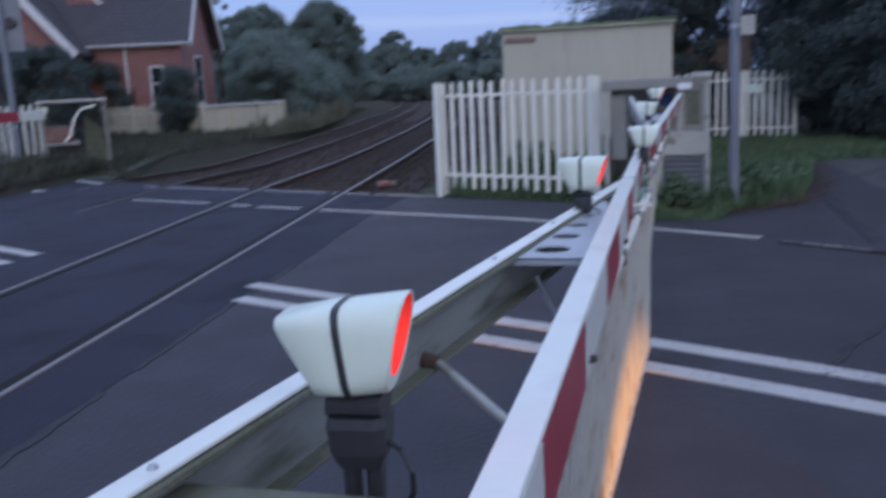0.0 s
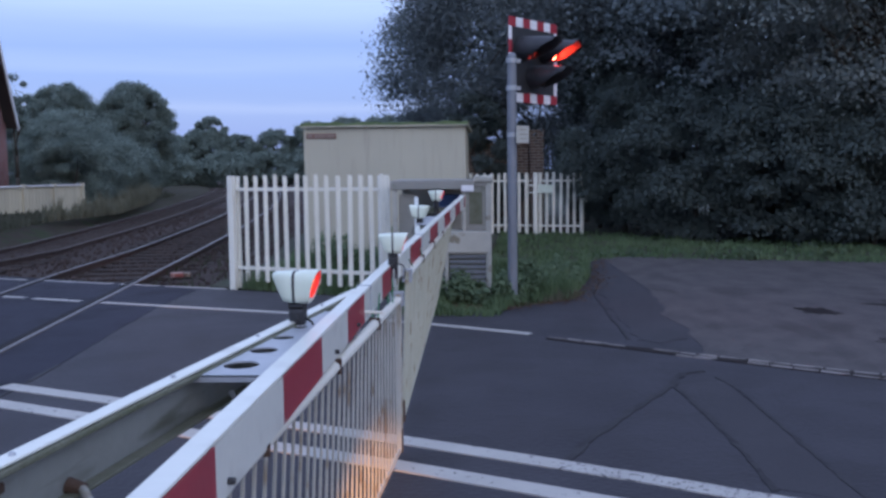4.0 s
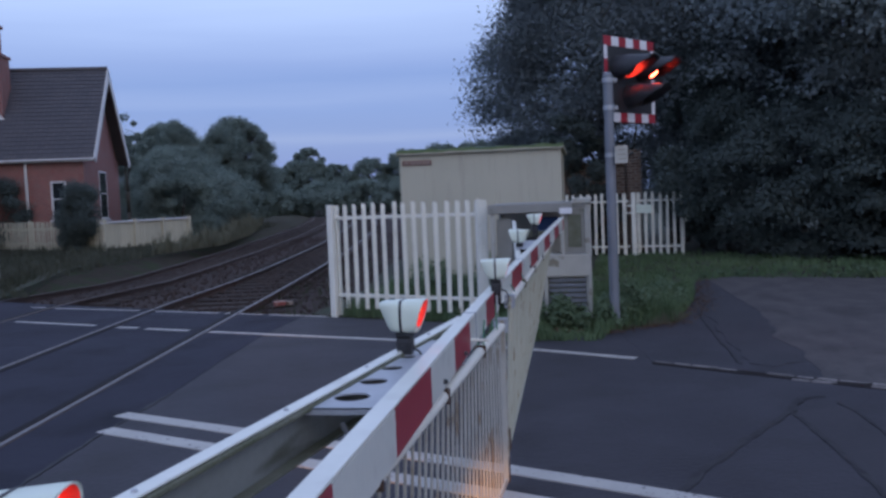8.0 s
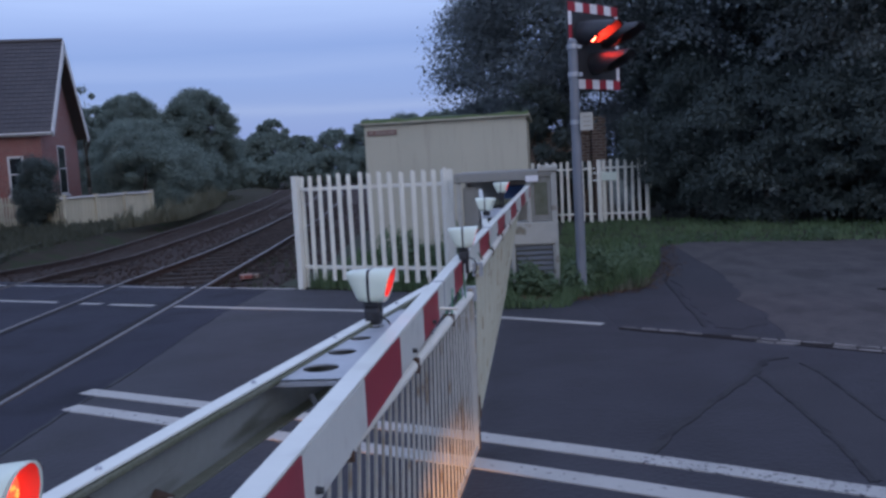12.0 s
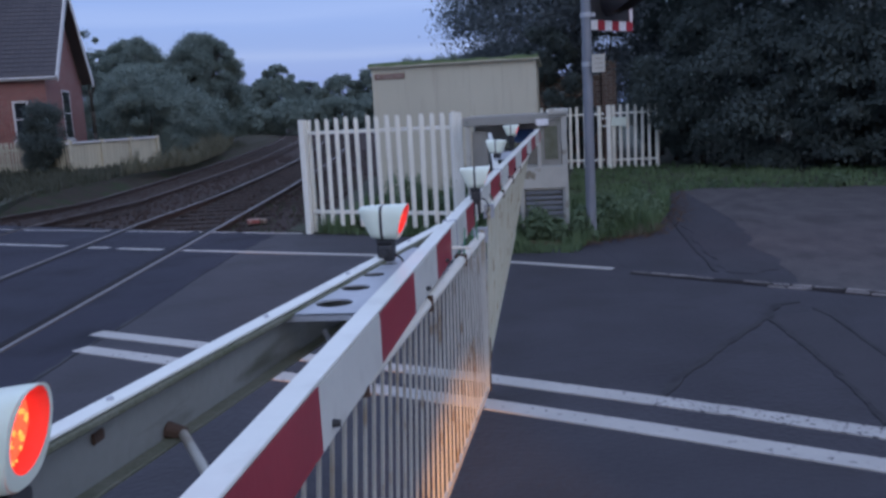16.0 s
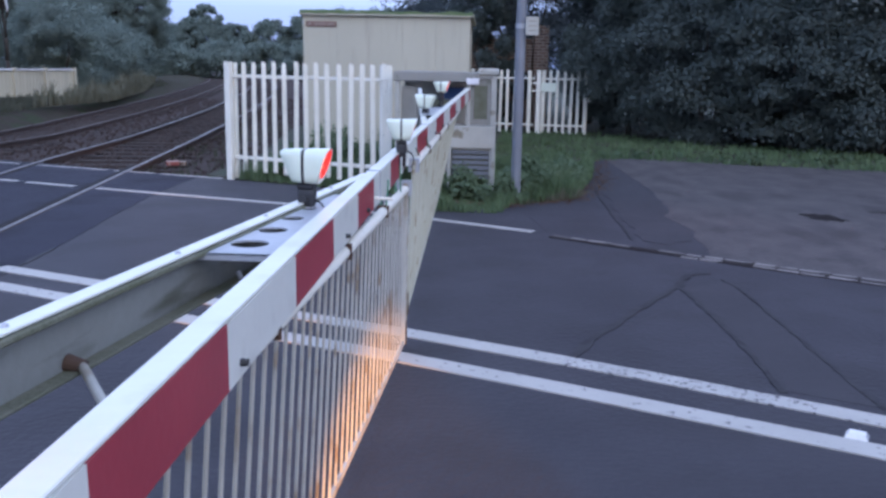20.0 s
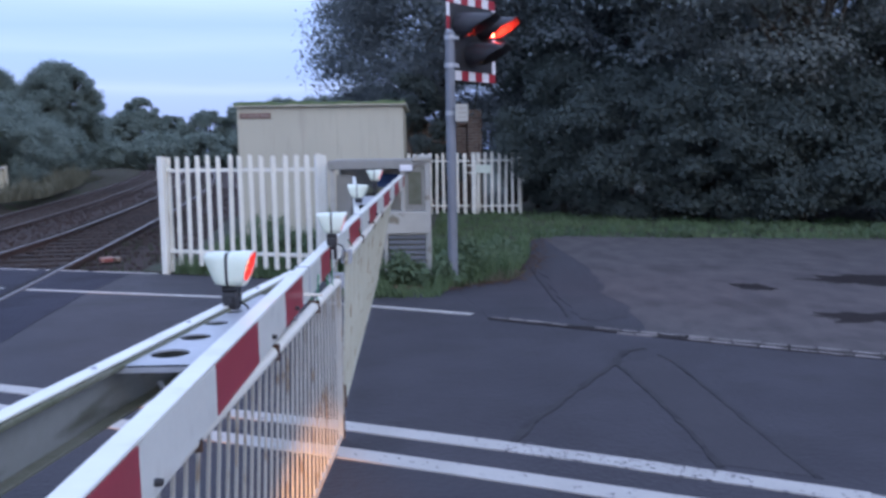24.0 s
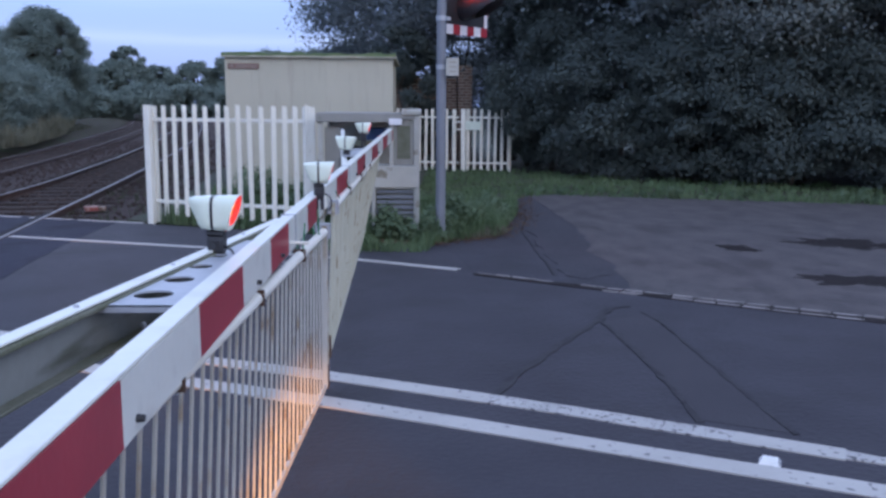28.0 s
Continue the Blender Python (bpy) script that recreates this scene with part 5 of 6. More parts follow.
def far_signal():
    s = thing("road_signal", "grey pole with a dark square signal board", "traffic signal", (-13.55, 16.2, -0.02), 36)
    part("pole", Geo().tube((0, 0, -0.2), (0, 0, 4.2), 0.07, 0.065, 14), POLE_M, s)
    part("backboard", Geo().chamfer(-0.75, 0.40, 0.08, 0.11, 2.6, 3.75, 0.01), POLE_M, s, "blue-grey back of the signal board")
    part("bracket", Geo().chamfer(-0.6, 0.3, 0.05, 0.09, 3.12, 3.24, 0.01), BLACK, s)
    for x in (-0.5, 0.15):
        part("lamp_head", Geo().tube((x, 0.09, 3.2), (x, 0.0, 3.2), 0.13, 0.11, 16), HOOD, s)


far_signal()


def sash(parent, x, z, w, h, y=0.0, pane=GLASS):
    """A white sash window proud of a wall at local y, panes behind."""
    win = part("window", Geo().chamfer(x, x + w, y - 0.02, y + 0.05, z, z + 0.07, 0.005).chamfer(x, x + w, y - 0.02, y + 0.05, z + h - 0.07, z + h, 0.005).chamfer(x, x + 0.07, y - 0.02, y + 0.05, z, z + h, 0.005).chamfer(x + w - 0.07, x + w, y - 0.02, y + 0.05, z, z + h, 0.005).chamfer(x + 0.05, x + w - 0.05, y - 0.005, y + 0.04, z + h * 0.52, z + h * 0.52 + 0.05, 0.005), TRIM, parent, "white sash window frame")
    for z0, z1 in ((z + 0.07, z + h * 0.52), (z + h * 0.52 + 0.05, z + h - 0.07)):
        part("pane", Geo().box(x + 0.06, x + w - 0.06, y - 0.010, y - 0.004, z0, z1), pane, win)
    part("sill", Geo().chamfer(x - 0.06, x + w + 0.06, y - 0.09, y + 0.05, z - 0.09, z, 0.01), TRIM, win)
    return win


def slates(parent, a, b, c, d, rows, cols):
    """Slates over a roof plane; a, b: the eave from one end to the other; d, c: the ridge above them."""
    a, b, c, d = (Vector(p) for p in (a, b, c, d))
    nrm = (b - a).cross(d - a).normalized()
    if nrm.z < 0:
        nrm = -nrm
    g = Geo()
    for r in range(rows):
        k0, k1 = r / rows, min((r + 1.08) / rows, 1.0)
        lo0, lo1, hi0, hi1 = a.lerp(d, k0), b.lerp(c, k0), a.lerp(d, k1), b.lerp(c, k1)
        n = cols
        for i in range(n + (r % 2)):
            u0, u1 = max((i - 0.5 * (r % 2)) / n, 0), min((i + 1 - 0.5 * (r % 2)) / n, 1)
            e = 0.004
            p = [lo0.lerp(lo1, u0 + e * 0.4), lo0.lerp(lo1, u1 - e * 0.4), hi0.lerp(hi1, u1 - e * 0.4), hi0.lerp(hi1, u0 + e * 0.4)]
            g.add([p[0] + nrm * 0.028, p[1] + nrm * 0.028, p[2] + nrm * 0.008, p[3] + nrm * 0.008, p[0] + nrm * 0.012, p[1] + nrm * 0.012], [(0, 1, 2, 3), (4, 5, 1, 0)])
    return tagged(part("slating", g.mesh("slating", SLATE_ROWS, False, False), None, parent, "rows of dark grey slates"), kind="stuff")


SLATE_ROWS = mat("slate_rows", (0.047, 0.044, 0.051), (0.068, 0.062, 0.067), rough=0.72, scale=2, fine=30, bump=0.2, rnd=0.3, island=True)


def board(p, q, depth, thick, up=(0, 0, 1)):
    """A plank between two points, its depth hanging down."""
    p, q = Vector(p), Vector(q)
    x = (q - p).normalized()
    y = Vector(up).cross(x).normalized()
    z = x.cross(y)
    m = Matrix((x, y, z)).transposed().to_4x4()
    m.translation = p
    return Geo().chamfer(0, (q - p).length, -thick / 2, thick / 2, -depth, 0, 0.006, m=m)


def house():
    """Keeper's house: a long range with a steep gable towards the line. Local x runs along the front from the near corner, y to the back."""
    h = thing("house", "red brick crossing house with steep slate roof", "house", (-18.10, 30.84, 0.2), 197.5)
    L, D, E, R = 11.0, 6.1, 3.45, 7.05
    # local space: x away along the front, y negative to the back (turned by 197.5 degrees)
    front = part("wall", Geo().box(0, L, -0.3, 0, -0.3, E), BRICK, h, "red brick front wall")
    back = part("wall", Geo().box(0, L, -D, -D + 0.3, -0.3, E), BRICK, h)
    for x0, x1 in ((0.0, 0.3), (L - 0.3, L)):
        g = Geo()
        prof = [(-0.3, -0.3), (-D + 0.3, -0.3), (-D + 0.3, E), (-D / 2, R - 0.12), (-0.3, E)]
        g.add([(x, y, z) for x in (x0, x1) for y, z in prof], [tuple(range(4, -1, -1)), tuple(range(5, 10))] + [(i, (i + 1) % 5, (i + 1) % 5 + 5, i + 5) for i in range(5)])
        part("gable_wall", g, BRICK, h, "red brick gable wall", m=pose(0, 0, 0))
    o = 0.45
    k = (R - E) / (D / 2)
    ev = E - 0.25 * k + 0.18
    for s in (0, 1):
        y0 = 0.25 if s == 0 else -D - 0.25
        rf = part("roof", Geo().add([(-o, y0, ev), (L + o, y0, ev), (L + o, -D / 2, R), (-o, -D / 2, R), (-o, y0, ev - 0.1), (L + o, y0, ev - 0.1), (L + o, -D / 2, R - 0.12), (-o, -D / 2, R - 0.12)], [(0, 1, 2, 3), (4, 7, 6, 5), (0, 4, 5, 1), (1, 5, 6, 2), (2, 6, 7, 3), (3, 7, 4, 0)]), SLATE, h, "steep slate roof")
        slates(rf, (-o, y0, ev), (L + o, y0, ev), (L + o, -D / 2, R), (-o, -D / 2, R), 22, 34)
        for x in (-o - 0.02, L + o + 0.02):
            part("barge_board", board((x, y0 - 0.02 if s else y0 + 0.02, ev - 0.02), (x, -D / 2, R + 0.03), 0.30, 0.05, (0, 0, 1)), TRIM, h, "white timber barge board")
    part("ridge", Geo().tube((-o, -D / 2, R + 0.03), (L + o, -D / 2, R + 0.03), 0.09, n=10), SLATE, h)
    part("gutter", Geo().chamfer(-o, L + o, 0.24, 0.34, ev - 0.11, ev - 0.04, 0.03), TRIM, h, "white gutter")
    part("fascia", Geo().chamfer(-o, L + o, 0.20, 0.24, ev - 0.16, ev - 0.02, 0.01), TRIM, h)
    part("drainpipe", Geo().tube((2.05, 0.08, -0.2), (2.05, 0.08, ev - 0.1), 0.05, n=10), TRIM, h, "pale drainpipe")
    for x, z, w, hh in ((0.66, 1.02, 0.56, 1.45), (5.2, 0.95, 0.9, 1.5)):
        sash(front, x, z, w, hh, 0.0).matrix_basis = pose(0, 0, 0) @ Matrix.Diagonal((1, -1, 1, 1))
    gw = thing("gable_window", "", "")
    gw.parent = h
    gw.matrix_basis = pose(0, 0, 0, 0, 0, -90)
    w = sash(gw, 2.35, 0.95, 1.25, 1.95, 0.0)
    part("chimney", Geo().chamfer(3.1, 4.4, -2.35, -1.2, 4.5, R + 0.32, 0.02).chamfer(3.05, 4.45, -2.4, -1.15, R + 0.32, R + 0.44, 0.02).chamfer(3.3, 4.2, -2.2, -1.35, R + 0.44, R + 1.7, 0.02).chamfer(3.22, 4.28, -2.28, -1.27, R + 1.5, R + 1.62, 0.02), BRICK, h, "brick chimney stack with a stepped shoulder")
    part("flashing", board((3.0, -1.16, 4.92), (4.4, -1.16, 6.25), 0.12, 0.03), TRIM, h, "pale lead flashing")
    for x in (3.55, 3.95):
        part("chimney_pot", Geo().tube((x, -1.78, R + 1.7), (x, -1.78, R + 2.05), 0.11, 0.09, 12), RUST, h)
    # cross gable on the front
    x0, x1, out, rz = 3.5, 7.9, 1.3, 5.9
    xm = (x0 + x1) / 2
    g = Geo()
    prof = [(x0, -0.3), (x1, -0.3), (x1, E - 0.2), (xm, rz - 0.15), (x0, E - 0.2)]
    g.add([(x, y, z) for y in (out, out - 0.3) for x, z in prof], [tuple(range(5)), tuple(range(9, 4, -1))] + [(i, (i + 1) % 5, (i + 1) % 5 + 5, i + 5) for i in range(5)])
    part("wing_wall", g, BRICK, h, "red brick wing wall")
    part("wing_side", Geo().box(x0, x0 + 0.3, 0, out - 0.3, -0.3, E - 0.2), BRICK, h)
    part("wing_side", Geo().box(x1 - 0.3, x1, 0, out - 0.3, -0.3, E - 0.2), BRICK, h)
    for sx in (-1, 1):
        xe = xm + sx * ((x1 - x0) / 2 + 0.3)
        ez = E - 0.45
        yb = -2.2
        rf = part("wing_roof", Geo().add([(xe, out + 0.35, ez), (xm, out + 0.35, rz), (xm, yb, rz), (xe, -0.2, ez), (xe, out + 0.35, ez - 0.1), (xm, out + 0.35, rz - 0.12), (xm, yb, rz - 0.12), (xe, -0.2, ez - 0.1)], [(0, 1, 2, 3), (4, 7, 6, 5), (0, 4, 5, 1), (1, 5, 6, 2), (2, 6, 7, 3), (3, 7, 4, 0)]), SLATE, h)
        slates(rf, (xe, out + 0.35, ez), (xe, -0.2, ez), (xm, yb, rz), (xm, out + 0.35, rz), 16, 8)
        part("barge_board", board((xe, out + 0.38, ez), (xm, out + 0.38, rz + 0.03), 0.30, 0.05), TRIM, h, "white timber barge board")
    return h


house()


def picket_fence():
    p, q = (-15.2, 26.95), (-20.6, 29.0)
    L = math.dist(p, q)
    z = rise(-17, 27)
    f = thing("picket_fence", "weathered cream picket fence before the house", "fence", (*p, z), math.degrees(math.atan2(q[1] - p[1], q[0] - p[0])))
    me = Geo().prism([(-0.04, -0.012), (0.04, -0.012), (0.04, 0.012), (-0.04, 0.012)], -0.25, 0.98).add([(-0.04, -0.012, 0.98), (0.04, -0.012, 0.98), (0.04, 0.012, 0.98), (-0.04, 0.012, 0.98), (0, -0.012, 1.05), (0, 0.012, 1.05)], [(0, 1, 4), (2, 3, 5), (1, 2, 5, 4), (3, 0, 4, 5)]).mesh("picket", TIMBER)
    rr = random.Random(9)
    for i in range(int(L / 0.15)):
        part("picket", me, None, f, m=pose(0.1 + i * 0.15, 0.03, 0.02, 0, rr.uniform(-2.5, 2.5), 0))
    for zz in (0.3, 0.8):
        part("rail", Geo().chamfer(0, L, -0.02, 0.015, zz - 0.04, zz + 0.04, 0.006), TIMBER, f)
    for i in range(4):
        part("post", Geo().chamfer(i * L / 3 - 0.06, i * L / 3 + 0.06, -0.10, -0.02, -0.2, 1.08, 0.01), TIMBER, f)


picket_fence()


def panel_fence():
    p, q = (-15.15, 26.9), (-14.2, 31.2)
    L = math.dist(p, q)
    f = thing("panel_fence", "cream boarded fence with posts and top rail", "fence", (*p, rise(-14.6, 28) - 0.02), math.degrees(math.atan2(q[1] - p[1], q[0] - p[0])))
    n = 28
    me = Geo().chamfer(-0.074, 0.074, -0.01, 0.01, -0.12, 0.97, 0.004).mesh("plank", TIMBER)
    for i in range(n):
        part("plank", me, None, f, m=pose(L * (i + 0.5) / n, 0, 0))
    for i in range(4):
        part("post", Geo().chamfer(i * L / 3 - 0.06, i * L / 3 + 0.06, -0.09, 0.03, -0.2, 1.07, 0.012), TIMBER, f)
    part("top_rail", Geo().chamfer(-0.1, L + 0.1, -0.07, 0.05, 0.97, 1.03, 0.01), TRIM, f, "paler top rail")


panel_fence()

# ---- trees, bushes and grass ----


def leaf_mesh(name, centres, radii, per, leaf, seed, material, squash=0.8, shell=0.5, spray=False, droop=0.35):
    """Many small pointed leaves scattered through clumps."""
    rng = np.random.default_rng(seed)
    per, leaf = int(per * 1.72), leaf * 0.70
    c = np.repeat(np.asarray(centres, float), per, axis=0)
    r = np.repeat(np.asarray(radii, float), per)
    n = len(c)
    u = rng.normal(size=(n, 3))
    u /= np.linalg.norm(u, axis=1)[:, None]
    rad = r * (shell + (1 - shell) * rng.random(n)) ** 0.8 * rng.choice([0.85, 1.0, 1.0, 1.1, 1.28], n)
    size = leaf * rng.uniform(0.55, 1.3, n)
    # a tenth of the leaves, enlarged and set deep, cover the clump's dark gaps
    deep = rng.random(n) < 0.08
    rad[deep] *= 0.6
    size[deep] *= 1.7
    if spray:
        # flat drooping fans of leaves, one above the other
        off = u * rad[:, None] * np.array([1.3, 1.3, 0.5])
        off[:, 2] -= droop * (off[:, 0] ** 2 + off[:, 1] ** 2) / r
        p = c + off
        nrm = u * 0.7 + rng.normal(size=(n, 3)) * 0.34 + np.array([0, 0, 0.4])
    else:
        p = c + u * rad[:, None] * np.array([1, 1, squash])
        nrm = u * 0.5 + rng.normal(size=(n, 3)) * 0.45 + np.array([0, 0, 0.4])
    nrm /= np.linalg.norm(nrm, axis=1)[:, None]
    ax = np.cross(nrm, rng.normal(size=(n, 3)))
    ax /= np.linalg.norm(ax, axis=1)[:, None]
    ay = np.cross(nrm, ax)
    L, W = size[:, None], (size * 0.5)[:, None]
    v = np.stack([p - ax * L * 0.5 - ay * W, p - ax * L * 0.5 + ay * W + nrm * W * 0.2, p + ax * L * 0.5 - nrm * L * 0.12], 1).reshape(-1, 3)
    me = bpy.data.meshes.new(name)
    me.vertices.add(3 * n)
    me.vertices.foreach_set("co", v.ravel())
    me.loops.add(3 * n)
    me.loops.foreach_set("vertex_index", np.arange(3 * n))
    me.polygons.add(n)
    me.polygons.foreach_set("loop_start", np.arange(0, 3 * n, 3))
    me.update(calc_edges=True)
    me.materials.append(material)
    return me


def tree(name, label, x, y, z, height, spread, low, clumps, per, leaf, seed, material=None, lean=(0, 0), trunk=0.22, group="", spray=False, lump=1.0):
    """A trunk with limbs and a crown of clumped leaves from the height low up to the top."""
    rr = random.Random(seed)
    t = thing(name, label, "bush" if name in ("bush", "hedge") else "tree", (x, y, z), group=group)
    g = Geo()
    top = Vector((lean[0] * 0.6, lean[1] * 0.6, height * 0.72))
    pts = [Vector((0, 0, -0.2))] + [Vector((top.x * k + rr.uniform(-0.12, 0.12), top.y * k + rr.uniform(-0.12, 0.12), top.z * k)) for k in (0.25, 0.5, 0.75, 1.0)]
    for i, (a, b) in enumerate(zip(pts, pts[1:])):
        g.tube(a, b, trunk * (1 - 0.2 * i), trunk * (0.8 - 0.2 * i), 9)
    centres, radii = [], []
    mid = low + (height - low) * 0.5
    for i in range(clumps):
        a = rr.uniform(0, 6.28318)
        h = low + (height - low) * rr.random() ** 0.85
        k = (h - mid) / ((height - low) * 0.5)
        w = spread * math.sqrt(max(0.10, 1 - abs(k) ** 2.2)) * (0.50 + 0.50 * rr.random() ** 0.5)
        c = Vector((lean[0] * h / height + w * math.cos(a), lean[1] * h / height + w * math.sin(a), h))
        centres.append(c)
        radii.append(spread * rr.uniform(0.16, 0.34) * lump)
        if i % 4 == 0 and name == "tree":
            s = pts[1].lerp(pts[-1], rr.random())
            q = s.lerp(c, 0.5) + Vector((0, 0, 0.12 * spread))
            g.tube(s, q, trunk * 0.30, trunk * 0.16, 6).tube(q, c, trunk * 0.16, trunk * 0.05, 6)
    part("trunk", g, BARK, t, smooth=True)
    part("crown", leaf_mesh("crown", centres, radii, per, leaf, seed, material or LEAF_HAZE, spray=spray), None, t)
    return t


# the dark belt of trees along the forecourt
tree("tree", "tall dark broadleaf tree behind the relay building", 3.1, 25.0, 0, 13.5, 4.7, 1.6, 230, 560, 0.10, 101, LEAF_EDGE, trunk=0.3, lump=0.85, group="belt of trees")
tree("tree", "tall dark broadleaf tree with thin outer twigs", 1.2, 28.5, 0, 8.3, 4.0, 1.0, 150, 440, 0.105, 102, LEAF_EDGE, lump=0.85, group="belt of trees")
tree("tree", "dense dark tree above the forecourt", 6.6, 23.5, 0, 13.0, 4.6, 1.2, 160, 500, 0.125, 103, trunk=0.3, group="belt of trees", spray=True)
tree("tree", "dense dark tree above the forecourt", 11.0, 21.5, 0, 12.5, 4.6, 1.0, 150, 470, 0.125, 104, group="belt of trees", spray=True)
tree("tree", "spreading tree with pale leaf sprays over the forecourt", 8.6, 18.6, 0, 8.6, 3.3, 2.4, 110, 460, 0.10, 105, LEAF_PALE, (-0.9, -1.2), group="belt of trees", spray=True)
tree("tree", "dense dark tree above the forecourt", 15.5, 18.8, 0, 11.5, 4.8, 1.0, 130, 360, 0.14, 106, group="belt of trees", spray=True)
tree("tree", "dense dark tree above the forecourt", 20.5, 15.5, 0, 11.0, 5.0, 0.8, 110, 330, 0.15, 107, group="belt of trees", spray=True)
for k, (x, y, h, w) in enumerate(((3.7, 20.6, 3.4, 1.5), (5.0, 19.0, 3.2, 1.6), (6.4, 17.7, 3.0, 1.5), (7.9, 17.2, 3.2, 1.6), (9.6, 16.6, 3.0, 1.6), (11.5, 16.0, 3.2, 1.8), (13.8, 15.2, 3.2, 2.0), (16.5, 14.2, 3.4, 2.2), (4.4, 22.0, 5.0, 2.0), (7.6, 20.2, 5.0, 2.2), (11.0, 18.6, 5.2, 2.3))):
    tree("bush", "dark evergreen shrub under the trees", x, y, 0, h, w, 0.25, 70, 350, 0.078, 130 + k, LEAF_SHRUB, trunk=0.07, group="shrub belt", spray=k not in (0, 8))
for k, (x, y, h, w) in enumerate(((0.2, 22.1, 3.3, 0.85), (0.95, 21.9, 1.6, 0.45), (3.35, 22.5, 4.2, 1.1))):
    tree("bush", "dark ivy and shrub over the old wall", x, y, 0, h, w, 0.2, 60, 260, 0.09, 145 + k, LEAF_SHRUB, trunk=0.06, group="shrub belt")
# greenery on the far side
tree("bush", "dense dark bush before the house fence", -16.1, 27.1, 0.0, 2.3, 0.6, 0.1, 80, 300, 0.075, 150, LEAF_SHRUB, trunk=0.05, group="garden bushes", lump=2.0)
tree("bush", "low dark bush beside the picket fence", -21.2, 29.4, 0.1, 2.6, 1.5, 0.1, 70, 260, 0.085, 151, LEAF_SHRUB, trunk=0.05, group="garden bushes")
tree("bush", "low dark bush beside the picket fence", -22.4, 29.9, 0.1, 3.4, 1.9, 0.1, 80, 260, 0.09, 156, LEAF_SHRUB, trunk=0.05, group="garden bushes")
for k, (x, y, h, w) in enumerate(((-17.6, 22.4, 2.9, 1.2), (-19.4, 23.6, 3.0, 1.3), (-21.3, 25.0, 3.2, 1.4))):
    tree("bush", "tall dark garden hedge before the house", x, y, 0.1, h, w, 0.1, 60, 260, 0.085, 250 + k, LEAF_SHRUB, trunk=0.06, group="garden hedge")
tree("tree", "round-headed broadleaf tree beyond the house", -27.9, 58, 0.3, 6.85, 2.3, 0.6, 190, 360, 0.12, 152, LEAF_FAR, group="far trees", lump=0.8)
tree("tree", "large round-headed tree beside the railway", -23.0, 58, 0.3, 6.8, 2.5, 0.4, 220, 380, 0.12, 153, LEAF_FAR, group="far trees", lump=0.8)
tree("tree", "slender tree with open twigs behind the house", -21.35, 40, 0.3, 5.7, 0.85, 3.2, 26, 60, 0.14, 154, LEAF_FAR, trunk=0.12, group="far trees")
tree("tree", "broad hedge tree beside the railway", -20.6, 44, 0.3, 4.0, 2.2, 0.4, 90, 320, 0.12, 155, LEAF_FAR, group="far trees")
for k, (x, y, h, w) in enumerate(((-15.4, 33.4, 2.6, 1.4), (-16.2, 36, 3.2, 1.7), (-17.6, 40, 2.8, 1.7), (-19.4, 47, 2.6, 1.9), (-22, 52, 3.4, 2.4), (-25.5, 52, 4.6, 2.6), (-29, 52, 4.6, 2.8), (-33, 56, 5.6, 3.2), (-38, 58, 5.8, 3.4))):
    tree("bush", "overgrown lineside bush beside the track", x, y, 0.25, h, w, 0.1, 60, 320, 0.09 if y < 42 else 0.13, 160 + k, LEAF_FAR, trunk=0.06, group="lineside bushes")
for k, (x, y, h, w) in enumerate(((-29.7, 95, 6.9, 2.1), (-30.0, 93, 5.4, 2.8), (-26.6, 95, 5.0, 2.6), (-22.8, 97, 5.5, 2.8), (-18.6, 97, 6.3, 2.9), (-14.5, 96, 6.6, 3.2), (-10.5, 93, 6.6, 3.4), (-6.5, 84, 6.2, 3.4), (-3.5, 72, 6.0, 3.2), (-34.5, 97, 5.0, 2.6), (-4.6, 56, 4.0, 2.2), (-5.0, 46, 3.2, 1.7), (-40, 90, 8, 6), (-48, 80, 9, 7))):
    tree("tree", "distant broadleaf tree closing the view", x, y, 0.2, h, w, 0.3, 130, 130, 0.24, 190 + k, LEAF_FAR, group="distant trees", lump=0.72)


for k, (x, w) in enumerate(((-31, 3.6), (-26, 3.4), (-21.5, 3.2), (-17, 3.2), (-12.5, 3.2), (-8, 3.0))):
    tree("bush", "low dark hedge closing the far end of the line", x, 90 - 0.6 * abs(x + 20), 0.0, 3.0, w, 0.0, 60, 160, 0.26, 230 + k, LEAF_FAR, trunk=0.08, group="far hedge")


def inside(x, y, poly):
    hit = False
    for (x0, y0), (x1, y1) in zip(poly, poly[1:] + poly[:1]):
        if (y0 > y) != (y1 > y) and x < (x1 - x0) * (y - y0) / (y1 - y0) + x0:
            hit = not hit
    return hit


